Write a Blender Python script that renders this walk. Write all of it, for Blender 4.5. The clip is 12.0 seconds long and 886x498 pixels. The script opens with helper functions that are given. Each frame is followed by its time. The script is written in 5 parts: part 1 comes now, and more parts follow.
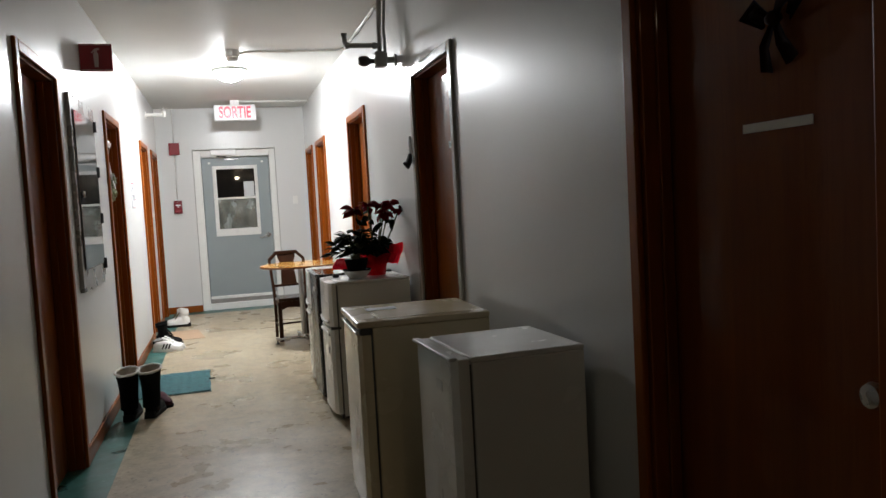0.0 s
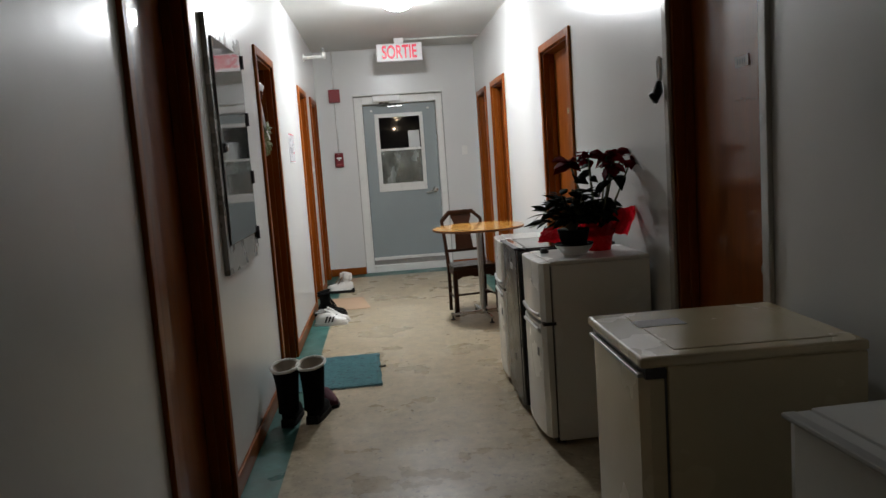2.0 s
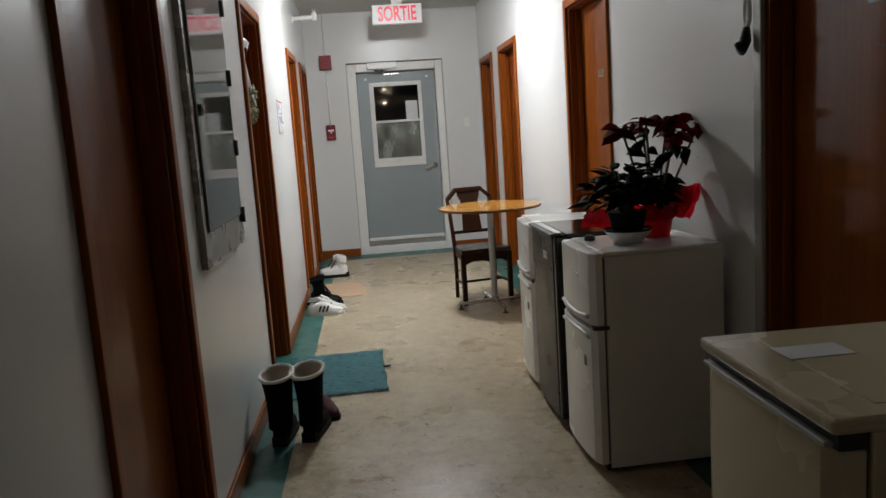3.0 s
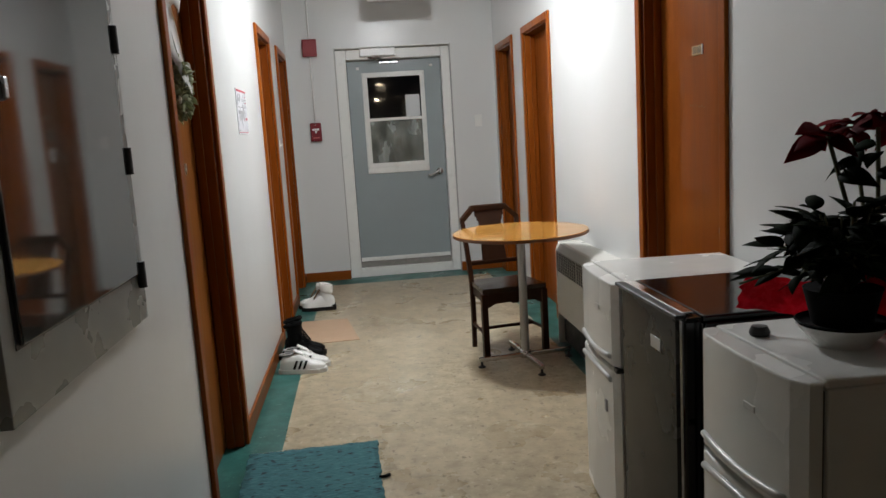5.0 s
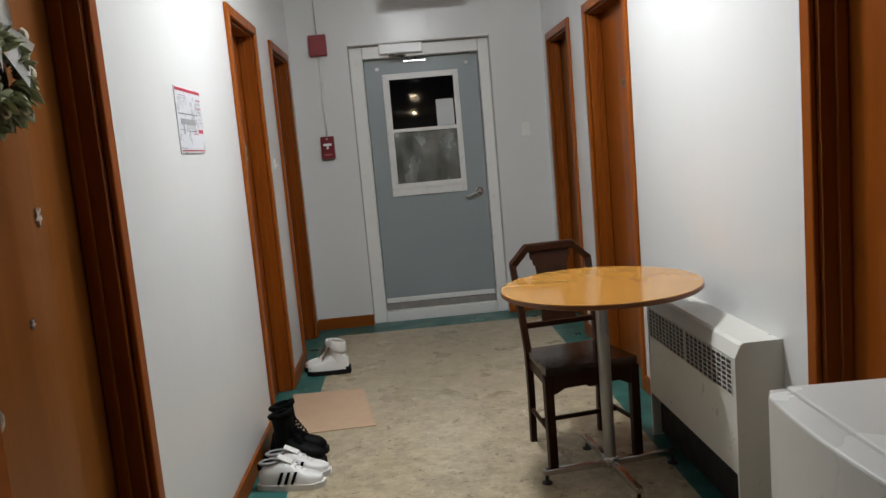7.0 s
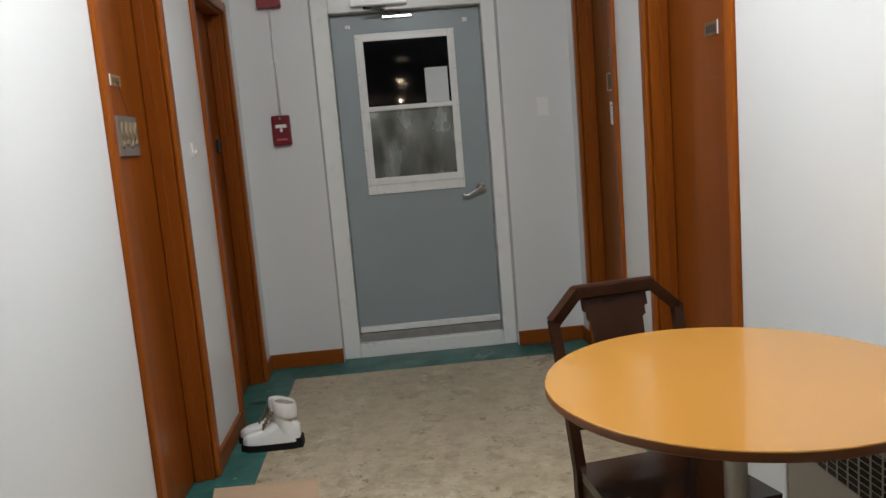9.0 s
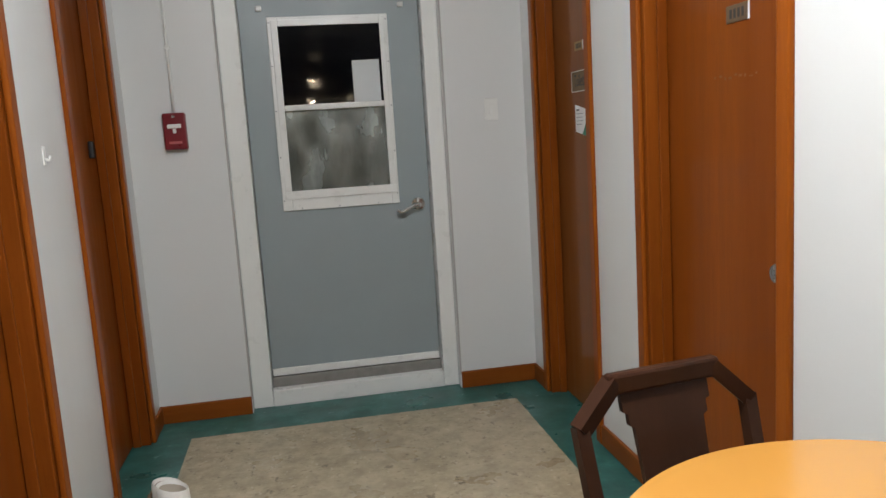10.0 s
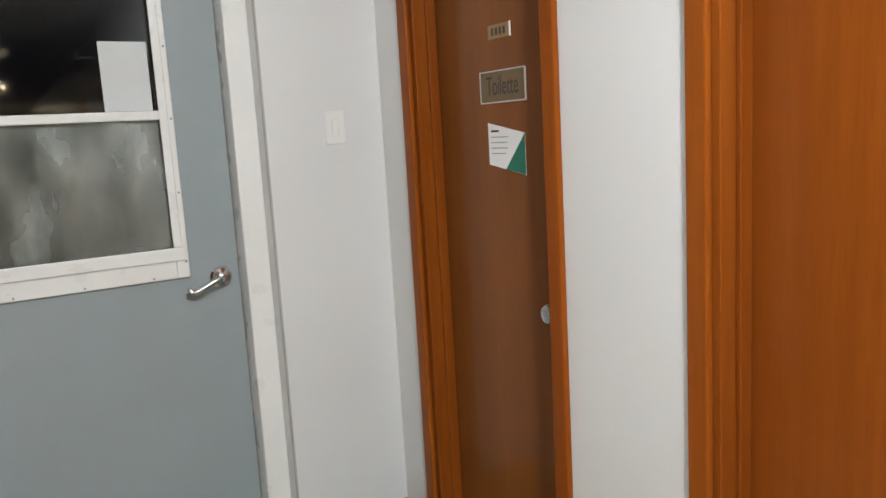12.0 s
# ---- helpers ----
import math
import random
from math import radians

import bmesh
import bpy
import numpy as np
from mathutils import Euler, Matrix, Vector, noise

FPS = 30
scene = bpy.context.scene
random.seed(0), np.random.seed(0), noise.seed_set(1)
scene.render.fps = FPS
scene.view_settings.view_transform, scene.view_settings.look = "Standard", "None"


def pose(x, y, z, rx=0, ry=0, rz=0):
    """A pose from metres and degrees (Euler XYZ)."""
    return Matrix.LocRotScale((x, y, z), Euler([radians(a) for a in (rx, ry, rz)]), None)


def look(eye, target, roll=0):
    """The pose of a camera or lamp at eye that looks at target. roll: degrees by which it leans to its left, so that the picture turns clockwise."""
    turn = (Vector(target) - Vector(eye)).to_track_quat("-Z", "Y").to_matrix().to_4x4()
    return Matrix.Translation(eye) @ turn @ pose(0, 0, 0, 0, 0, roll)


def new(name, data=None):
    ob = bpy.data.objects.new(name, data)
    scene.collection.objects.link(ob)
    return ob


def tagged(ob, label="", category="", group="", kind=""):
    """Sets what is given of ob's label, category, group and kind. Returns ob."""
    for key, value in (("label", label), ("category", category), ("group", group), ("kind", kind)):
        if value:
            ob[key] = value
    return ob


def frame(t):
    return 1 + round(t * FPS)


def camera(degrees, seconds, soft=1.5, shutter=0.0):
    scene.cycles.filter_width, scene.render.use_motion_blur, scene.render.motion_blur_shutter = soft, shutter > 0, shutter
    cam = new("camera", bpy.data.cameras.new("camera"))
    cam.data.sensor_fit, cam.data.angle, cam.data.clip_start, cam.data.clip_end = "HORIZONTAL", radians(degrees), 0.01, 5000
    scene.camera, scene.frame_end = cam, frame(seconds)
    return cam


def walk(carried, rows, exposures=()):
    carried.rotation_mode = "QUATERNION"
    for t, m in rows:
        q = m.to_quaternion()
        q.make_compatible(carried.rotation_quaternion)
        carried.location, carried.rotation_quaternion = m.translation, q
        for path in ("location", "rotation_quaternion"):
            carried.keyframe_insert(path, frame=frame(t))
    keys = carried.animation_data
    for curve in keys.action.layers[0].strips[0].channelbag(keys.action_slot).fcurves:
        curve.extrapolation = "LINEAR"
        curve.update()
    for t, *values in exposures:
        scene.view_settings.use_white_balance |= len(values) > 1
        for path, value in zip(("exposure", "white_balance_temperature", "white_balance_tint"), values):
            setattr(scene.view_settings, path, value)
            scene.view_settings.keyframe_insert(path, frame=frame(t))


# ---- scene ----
cam = camera(59.8, 12.0)
PATH = [
    (0, (-0.023, -0.17, 1.338), (0.514, 1.752, 1.21), -3.1),
    (0.5, (-0.002, 0.145, 1.371), (0.338, 2.113, 1.253), -3.2),
    (1, (-0.077, 0.474, 1.371), (0.112, 2.461, 1.245), -3.5),
    (1.5, (-0.115, 0.811, 1.363), (0.028, 2.798, 1.185), -3.9),
    (2, (-0.128, 1.189, 1.367), (0.017, 3.17, 1.133), -4.0),
    (2.5, (-0.212, 1.533, 1.354), (-0.053, 3.508, 1.081), -3.9),
    (4.5, (-0.251, 2.995, 1.329), (-0.049, 4.959, 1.013), -4.0),
    (5, (-0.22, 3.375, 1.363), (-0.027, 5.343, 1.062), -3.5),
    (5.5, (-0.196, 3.757, 1.37), (-0.02, 5.729, 1.085), -3.5),
    (6, (-0.134, 4.121, 1.351), (0.006, 6.098, 1.078), -3.8),
    (6.5, (-0.092, 4.452, 1.357), (0.012, 6.432, 1.097), -4.6),
    (8.5, (-0.042, 5.883, 1.323), (0.038, 7.863, 1.047), -5.3),
    (9, (-0.01, 6.258, 1.309), (0.108, 8.234, 1.024), -4.7),
    (9.5, (-0.047, 6.611, 1.319), (0.159, 8.579, 1.03), -4.1),
    (10, (-0.063, 7.021, 1.33), (0.287, 8.968, 1.039), -3.6),
    (10.5, (-0.061, 7.416, 1.317), (0.47, 9.323, 1.031), -2.6),
    (11, (-0.079, 7.827, 1.346), (0.612, 9.679, 1.042), -2.2),
    (11.5, (-0.119, 8.196, 1.379), (0.686, 10.002, 1.084), -2.3),
    (12, (-0.112, 8.542, 1.416), (0.902, 10.24, 1.114), -3.3),
]
EXPOSURES = [(0.0, 0.80), (0.5, 0.62), (1.5, 0.18), (2.5, 0.13), (4.5, 0.28), (5.0, 0.08), (6.5, -0.12), (8.5, -0.17), (9.5, 0.15), (10.5, 0.52), (11.5, 0.93), (12.0, 1.02)]
walk(cam, [(t, look(eye, target, roll)) for t, eye, target, roll in PATH], EXPOSURES)

# ---- night outside, ceiling lamps inside ----
world = bpy.data.worlds.new("night")
scene.world = world
world.use_nodes = True
world.node_tree.nodes["Background"].inputs[0].default_value = (0.01, 0.012, 0.02, 1)
world.node_tree.nodes["Background"].inputs[1].default_value = 0.05
LAMP_NEAR, LAMP_BACK, LAMP_FAR = 225.0, 8.0, 150.0

# ---- plan of the corridor ----
XL, XR, YE, YB, HC = -0.86, 1.136, 11.0, -17.0, 2.765
DOOR_TOP = 2.145
F0 = -0.036  # level of the floor
TRIM_W = 0.055
LEFT_DOORS = [(3.57, 4.46), (6.13, 6.96), (8.69, 9.475), (9.98, 10.79)]
RIGHT_DOORS = [(0.918, 1.870), (3.60, 4.50), (6.12, 7.04), (8.733, 9.63), (10.03, 10.815)]


# ---- materials ----
def material(name, colour, rough=0.5, metal=0.0, spec=0.5, coat=0.0):
    m = bpy.data.materials.new(name)
    m.use_nodes = True
    b = m.node_tree.nodes["Principled BSDF"]
    b.inputs["Base Color"].default_value = (*colour, 1)
    b.inputs["Roughness"].default_value = rough
    b.inputs["Metallic"].default_value = metal
    b.inputs["Specular IOR Level"].default_value = spec
    b.inputs["Coat Weight"].default_value = coat
    b.inputs["Coat Roughness"].default_value = 0.06
    return m


def add(m, kind, **values):
    n = m.node_tree.nodes.new(kind)
    for k, v in values.items():
        n.inputs[k.replace("_", " ")].default_value = v
    return n


def coords(m, scale=(1, 1, 1)):
    c = add(m, "ShaderNodeTexCoord")
    mp = add(m, "ShaderNodeMapping", Scale=scale)
    m.node_tree.links.new(c.outputs["Object"], mp.inputs["Vector"])
    return mp.outputs["Vector"]


def ramp(m, fac, stops):
    r = m.node_tree.nodes.new("ShaderNodeValToRGB")
    els = r.color_ramp.elements
    while len(els) < len(stops):
        els.new(0.5)
    for e, (p, c) in zip(els, stops):
        e.position, e.color = p, (*c, 1)
    m.node_tree.links.new(fac, r.inputs["Fac"])
    return r.outputs["Color"]


def mix(m, fac, a, b, blend="MIX"):
    n = m.node_tree.nodes.new("ShaderNodeMix")
    n.data_type, n.blend_type = "RGBA", blend
    for sock, v in ((n.inputs["Factor"], fac), (n.inputs["A"], a), (n.inputs["B"], b)):
        if hasattr(v, "links"):
            m.node_tree.links.new(v, sock)
        else:
            sock.default_value = v if isinstance(v, float) else (*v, 1)
    return n.outputs["Result"]


def noise_of(m, vec, scale, detail=3.0, rough=0.55):
    n = add(m, "ShaderNodeTexNoise", Scale=scale, Detail=detail, Roughness=rough)
    m.node_tree.links.new(vec, n.inputs["Vector"])
    return n.outputs["Fac"]


def bump(m, height, strength, distance=0.002, under=None):
    n = add(m, "ShaderNodeBump", Strength=strength, Distance=distance)
    m.node_tree.links.new(height, n.inputs["Height"])
    if under is not None:
        m.node_tree.links.new(under, n.inputs["Normal"])
    m.node_tree.links.new(n.outputs["Normal"], m.node_tree.nodes["Principled BSDF"].inputs["Normal"])
    return n.outputs["Normal"]


def drive(m, socket, value):
    m.node_tree.links.new(value, m.node_tree.nodes["Principled BSDF"].inputs[socket])


def grey(m, fac, lo, hi):
    return ramp(m, fac, [(0.3, (lo, lo, lo)), (0.7, (hi, hi, hi))])


def plain(name, colour, rough=0.45, metal=0.0, vary=0.12, scale=6.0, grain=0.15, coat=0.0):
    """A surface with slight blotches, fine relief and uneven gloss."""
    m = material(name, colour, rough, metal, coat=coat)
    v = coords(m)
    dark = tuple(c * (1 - vary) for c in colour)
    drive(m, "Base Color", mix(m, noise_of(m, v, scale, 5.0), dark, tuple(min(1, c * (1 + vary * 0.5)) for c in colour)))
    drive(m, "Roughness", grey(m, noise_of(m, v, scale * 2.3), max(0.03, rough - 0.08), rough + 0.08))
    bump(m, noise_of(m, v, 180.0), grain, 0.0006)
    return m


def wall_paint():
    m = material("gloss_wall_paint", (0.76, 0.765, 0.75), 0.27, spec=0.4)
    v = coords(m)
    base = ramp(m, noise_of(m, v, 0.8, 2.0), [(0.3, (0.655, 0.662, 0.652)), (0.7, (0.690, 0.695, 0.685))])
    drive(m, "Base Color", mix(m, grey(m, noise_of(m, v, 60.0, 2.0), 0.0, 0.05), base, (0.6, 0.59, 0.56)))
    waves = bump(m, noise_of(m, coords(m, (5.0, 5.0, 0.5)), 1.2, 2.0), 0.22, 0.005)
    bump(m, noise_of(m, v, 140.0, 1.0), 0.10, 0.0006, waves)
    return m


def wood(name, light, dark, rough=0.34, size=1.0, axis=2, coat=0.08):
    m = material(name, light, rough, spec=0.08, coat=coat)
    m.node_tree.nodes["Principled BSDF"].inputs["Coat Roughness"].default_value = 0.06
    squeeze = [13.0 * size] * 3
    squeeze[axis] = 0.7 * size
    info = m.node_tree.nodes.new("ShaderNodeObjectInfo")
    shift = add(m, "ShaderNodeVectorMath")
    shift.operation = "MULTIPLY_ADD"
    shift.inputs[1].default_value = (7.0, 3.0, 5.0)
    m.node_tree.links.new(info.outputs["Random"], shift.inputs[0])
    m.node_tree.links.new(coords(m, tuple(squeeze)), shift.inputs[2])
    v = shift.outputs["Vector"]
    grain = noise_of(m, v, 1.5, 5.0, 0.6)
    broad = noise_of(m, v, 0.35, 3.0)
    mid = tuple((a + b) / 2 for a, b in zip(light, dark))
    soft = tuple((a + b) / 2 for a, b in zip(mid, dark))
    c = ramp(m, grain, [(0.2, mid), (0.5, tuple((p + q) / 2 for p, q in zip(mid, light))), (0.8, light)])
    c = mix(m, grey(m, broad, 0.08, 0.62), c, dark)
    fibre = noise_of(m, v, 9.0, 4.0, 0.7)
    c = mix(m, ramp(m, fibre, [(0.50, (0, 0, 0)), (0.72, (0.55, 0.55, 0.55))]), c, soft)
    drive(m, "Base Color", c)
    drive(m, "Roughness", grey(m, grain, rough - 0.06, rough + 0.10))
    bump(m, grain, 0.10, 0.0008)
    return m


def floor_lino():
    m = material("beige_marbled_lino", (0.5, 0.43, 0.32), 0.3, spec=0.45)
    v = coords(m)
    cloud = noise_of(m, v, 15.0, 6.0, 0.6)
    base = ramp(m, cloud, [(0.30, (0.28, 0.226, 0.144)), (0.5, (0.39, 0.322, 0.211)), (0.70, (0.495, 0.418, 0.289))])
    patch = noise_of(m, v, 1.1, 4.0)
    base = mix(m, grey(m, patch, 0.0, 0.10), base, (0.30, 0.26, 0.20))
    fleck = noise_of(m, coords(m, (1.0, 1.5, 1.0)), 34.0, 3.0)
    base = mix(m, ramp(m, fleck, [(0.61, (0, 0, 0)), (0.70, (0.6, 0.6, 0.6))]), base, (0.125, 0.095, 0.055))
    dots = noise_of(m, coords(m, (1.5, 1.0, 1.0)), 16.0, 4.0)
    base = mix(m, ramp(m, dots, [(0.64, (0, 0, 0)), (0.71, (0.75, 0.75, 0.75))]), base, (0.11, 0.085, 0.055))
    pale = noise_of(m, coords(m, (1.4, 1.0, 1.0)), 27.0, 3.0)
    base = mix(m, ramp(m, pale, [(0.62, (0, 0, 0)), (0.70, (0.5, 0.5, 0.5))]), base, (0.62, 0.56, 0.45))
    drive(m, "Base Color", base)
    drive(m, "Roughness", grey(m, noise_of(m, v, 2.6, 5.0), 0.22, 0.42))
    bump(m, noise_of(m, v, 5.0, 4.0), 0.12, 0.004)
    return m


def green_lino():
    m = material("green_marbled_lino", (0.03, 0.13, 0.115), 0.35, spec=0.45)
    v = coords(m)
    c = ramp(m, noise_of(m, v, 9.0, 6.0, 0.65), [(0.3, (0.014, 0.075, 0.066)), (0.55, (0.028, 0.125, 0.108)), (0.75, (0.06, 0.20, 0.17))])
    c = mix(m, ramp(m, noise_of(m, v, 24.0, 3.0), [(0.66, (0, 0, 0)), (0.74, (0.7, 0.7, 0.7))]), c, (0.22, 0.34, 0.29))
    drive(m, "Base Color", c)
    drive(m, "Roughness", grey(m, noise_of(m, v, 4.0, 4.0), 0.25, 0.48))
    bump(m, noise_of(m, v, 6.0, 4.0), 0.10, 0.003)
    return m


def emitter(name, colour, strength):
    m = material(name, colour, 0.3)
    b = m.node_tree.nodes["Principled BSDF"]
    b.inputs["Emission Color"].default_value = (*colour, 1)
    b.inputs["Emission Strength"].default_value = strength
    return m


WALL = wall_paint()
CEILING = plain("matt_ceiling_paint", (0.68, 0.68, 0.66), 0.6, vary=0.06, scale=1.5, grain=0.3)
WHITE = plain("white_enamel_paint", (0.76, 0.76, 0.73), 0.32, vary=0.08, scale=5.0)
WOOD = wood("orange_varnished_wood", (0.295, 0.080, 0.0088), (0.112, 0.0205, 0.0022), coat=0.25)
WOOD_BROWN = wood("brown_varnished_veneer", (0.275, 0.098, 0.021), (0.120, 0.033, 0.005), coat=0.25)
WOOD_EDGE = wood("orange_varnished_casing", (0.375, 0.108, 0.0115), (0.155, 0.027, 0.0023))
WOOD_LOW = wood("orange_varnished_baseboard", (0.28, 0.080, 0.012), (0.15, 0.036, 0.005), axis=1)
WOOD_LOW_X = wood("orange_varnished_baseboard_across", (0.28, 0.080, 0.012), (0.15, 0.036, 0.005), axis=0)
GREY_CASING = plain("silvery_grey_gloss_paint", (0.40, 0.39, 0.36), 0.20, vary=0.15, scale=8.0)
LINO, GREEN = floor_lino(), green_lino()
DOOR_GREY = plain("blue_grey_door_paint", (0.285, 0.328, 0.335), 0.42, vary=0.10, scale=2.5, grain=0.3)
STEEL = plain("brushed_steel", (0.55, 0.55, 0.54), 0.28, metal=1.0, vary=0.1)
CHROME = plain("worn_chrome", (0.66, 0.66, 0.65), 0.16, metal=1.0, vary=0.08)
BLACK = plain("black_plastic", (0.012, 0.012, 0.013), 0.4, vary=0.3)
RED = plain("red_enamel", (0.24, 0.008, 0.014), 0.35, vary=0.2)
PAPER = plain("white_paper", (0.78, 0.78, 0.77), 0.7, vary=0.05)
BRASS = plain("worn_brass_plate", (0.30, 0.185, 0.075), 0.7, metal=0.1, vary=0.25, scale=30.0)
INK = plain("dark_ink", (0.03, 0.03, 0.03), 0.6)
GREY_INK = plain("grey_ink", (0.30, 0.30, 0.31), 0.6)


# ---- mesh helpers ----
def box(bm, x0, x1, y0, y1, z0, z1, bevel=0.0, seg=2):
    made = bmesh.ops.create_cube(bm, size=1.0)["verts"]
    for v in made:
        v.co = Vector(((x0 + x1) / 2 + v.co.x * (x1 - x0), (y0 + y1) / 2 + v.co.y * (y1 - y0), (z0 + z1) / 2 + v.co.z * (z1 - z0)))
    if bevel > 0:
        edges = {e for v in made for e in v.link_edges}
        bmesh.ops.bevel(bm, geom=list(edges), offset=bevel, segments=seg, profile=0.5, affect="EDGES")
    return bm


def boxed(*a, **k):
    return box(bmesh.new(), *a, **k)


def cyl(bm, p0, p1, r0, r1=None, seg=20, bevel=0.0):
    p0, p1 = Vector(p0), Vector(p1)
    d = p1 - p0
    made = bmesh.ops.create_cone(bm, cap_ends=True, segments=seg, radius1=r0, radius2=r0 if r1 is None else r1, depth=d.length)["verts"]
    m = Matrix.Translation((p0 + p1) / 2) @ d.to_track_quat("Z", "Y").to_matrix().to_4x4()
    bmesh.ops.transform(bm, matrix=m, verts=made)
    if bevel > 0:
        rims = [e for e in {e for v in made for e in v.link_edges} if any(len(f.verts) > 4 for f in e.link_faces)]
        bmesh.ops.bevel(bm, geom=rims, offset=bevel, segments=2, profile=0.5, affect="EDGES")
    return bm


def rod(*a, **k):
    return cyl(bmesh.new(), *a, **k)


def tube(bm, points, r, seg=10):
    """A round tube along points, with smooth mitres. r is a number or one radius a point."""
    pts = [Vector(p) for p in points]
    rad = list(r) if hasattr(r, "__len__") else [r] * len(pts)
    rings, side = [], None
    for i, p in enumerate(pts):
        d = (pts[min(i + 1, len(pts) - 1)] - pts[max(i - 1, 0)]).normalized()
        if side is None:
            side = d.orthogonal().normalized()
        side = (side - d * side.dot(d)).normalized()
        up = d.cross(side)
        rings.append([bm.verts.new(p + rad[i] * (math.cos(a) * side + math.sin(a) * up)) for a in (2 * math.pi * k / seg for k in range(seg))])
    for a, b in zip(rings, rings[1:]):
        for k in range(seg):
            bm.faces.new((a[k], a[(k + 1) % seg], b[(k + 1) % seg], b[k]))
    bm.faces.new(rings[0][::-1])
    bm.faces.new(rings[-1])
    return bm


def arc(points, steps=6):
    """Rounds the inner corners of a line of points."""
    pts = [Vector(p) for p in points]
    out = [pts[0]]
    for a, b, c in zip(pts, pts[1:], pts[2:]):
        k = min((b - a).length, (c - b).length) * 0.45
        p, q = b + (a - b).normalized() * k, b + (c - b).normalized() * k
        out += [(p * (1 - t) ** 2 + b * 2 * t * (1 - t) + q * t * t) for t in (i / steps for i in range(steps + 1))]
    return out + [pts[-1]]


def lathe(bm, profile, centre=(0, 0, 0), axis="Z", seg=28):
    turn = {"Z": Matrix(), "X": Matrix.Rotation(radians(90), 4, "Y"), "Y": Matrix.Rotation(radians(-90), 4, "X")}[axis]
    rings = []
    for r, h in profile:
        rings.append([bm.verts.new(Vector(centre) + turn @ Vector((r * math.cos(a), r * math.sin(a), h))) for a in (2 * math.pi * k / seg for k in range(seg))])
    for a, b in zip(rings, rings[1:]):
        for k in range(seg):
            bm.faces.new((a[k], a[(k + 1) % seg], b[(k + 1) % seg], b[k]))
    for ring in (rings[0][::-1], rings[-1]):
        if (ring[0].co - ring[len(ring) // 2].co).length > 1e-4:
            bm.faces.new(ring)
    bmesh.ops.remove_doubles(bm, verts=bm.verts[:], dist=1e-5)
    bmesh.ops.recalc_face_normals(bm, faces=bm.faces[:])
    return bm


def plate(bm, outline, plane, at, thick):
    """A flat piece cut to an outline of (a, b) in the plane "XY", "XZ" or "YZ", from at to at + thick."""
    def place(a, b, c):
        return {"XY": (a, b, c), "XZ": (a, c, b), "YZ": (c, a, b)}[plane]
    lo = [bm.verts.new(place(a, b, at)) for a, b in outline]
    hi = [bm.verts.new(place(a, b, at + thick)) for a, b in outline]
    bm.faces.new(lo[::-1])
    bm.faces.new(hi)
    for k in range(len(lo)):
        j = (k + 1) % len(lo)
        bm.faces.new((lo[k], lo[j], hi[j], hi[k]))
    bmesh.ops.recalc_face_normals(bm, faces=bm.faces[:])
    return bm


def part(name, bm, mat, parent=None, label="", smooth=None):
    me = bpy.data.meshes.new(name)
    if smooth is not None:
        for f in bm.faces:
            f.smooth = True
        for e in bm.edges:
            e.smooth = len(e.link_faces) == 2 and e.calc_face_angle(3.0) < radians(smooth)
    bm.to_mesh(me)
    bm.free()
    me.materials.append(mat)
    ob = new(name, me)
    ob.parent = parent
    return tagged(ob, label)


def thing(name, at, label, category, group="", turn=0.0):
    ob = new(name)
    ob.empty_display_size = 0.05
    ob.matrix_basis = pose(*at, 0, 0, turn)
    return tagged(ob, label, category, group)


def setting(name, bm, mat, label, category="", smooth=None):
    return tagged(part(name, bm, mat, None, label, smooth), label, category or name.split("_")[0], kind="structure")


def lettering(name, words, size, mat, parent, m, extrude=0.0008, width=None, weight=0.0):
    """Words as a flat mesh in the plane of m, centred."""
    cu = bpy.data.curves.new(name, "FONT")
    cu.body, cu.size, cu.extrude, cu.align_x, cu.align_y = words, size, extrude, "CENTER", "CENTER"
    cu.offset = weight
    tmp = bpy.data.objects.new(name, cu)
    scene.collection.objects.link(tmp)
    bpy.context.view_layer.update()
    me = bpy.data.meshes.new_from_object(tmp.evaluated_get(bpy.context.evaluated_depsgraph_get()))
    bpy.data.objects.remove(tmp)
    if width:
        xs = [v.co.x for v in me.vertices]
        k = width / (max(xs) - min(xs))
        for v in me.vertices:
            v.co.x *= k
    me.transform(m)
    me.materials.clear()
    me.materials.append(mat)
    ob = new(name, me)
    ob.parent = parent
    return ob


# ---- shell: floor, walls, ceiling ----
BORDER_L, BORDER_R, BORDER_E = -0.680, 0.940, 10.735
setting("floor", boxed(BORDER_L, BORDER_R, YB, BORDER_E, -0.24, F0), LINO, "beige marbled linoleum floor with dark flecks, worn and glossy", "floor")
bm = box(bmesh.new(), XL - 0.3, BORDER_L, YB, YE + 0.3, -0.24, F0)
box(bm, BORDER_R, XR + 0.3, YB, YE + 0.3, -0.24, F0)
box(bm, BORDER_L, BORDER_R, BORDER_E, YE + 0.3, -0.24, F0)
setting("floor_border", bm, GREEN, "dark green marbled linoleum border along the walls", "floor")
setting("ceiling", boxed(XL - 0.3, XR + 0.3, YB, YE + 0.3, HC, HC + 0.2), CEILING, "white matt painted ceiling of a narrow corridor", "ceiling")


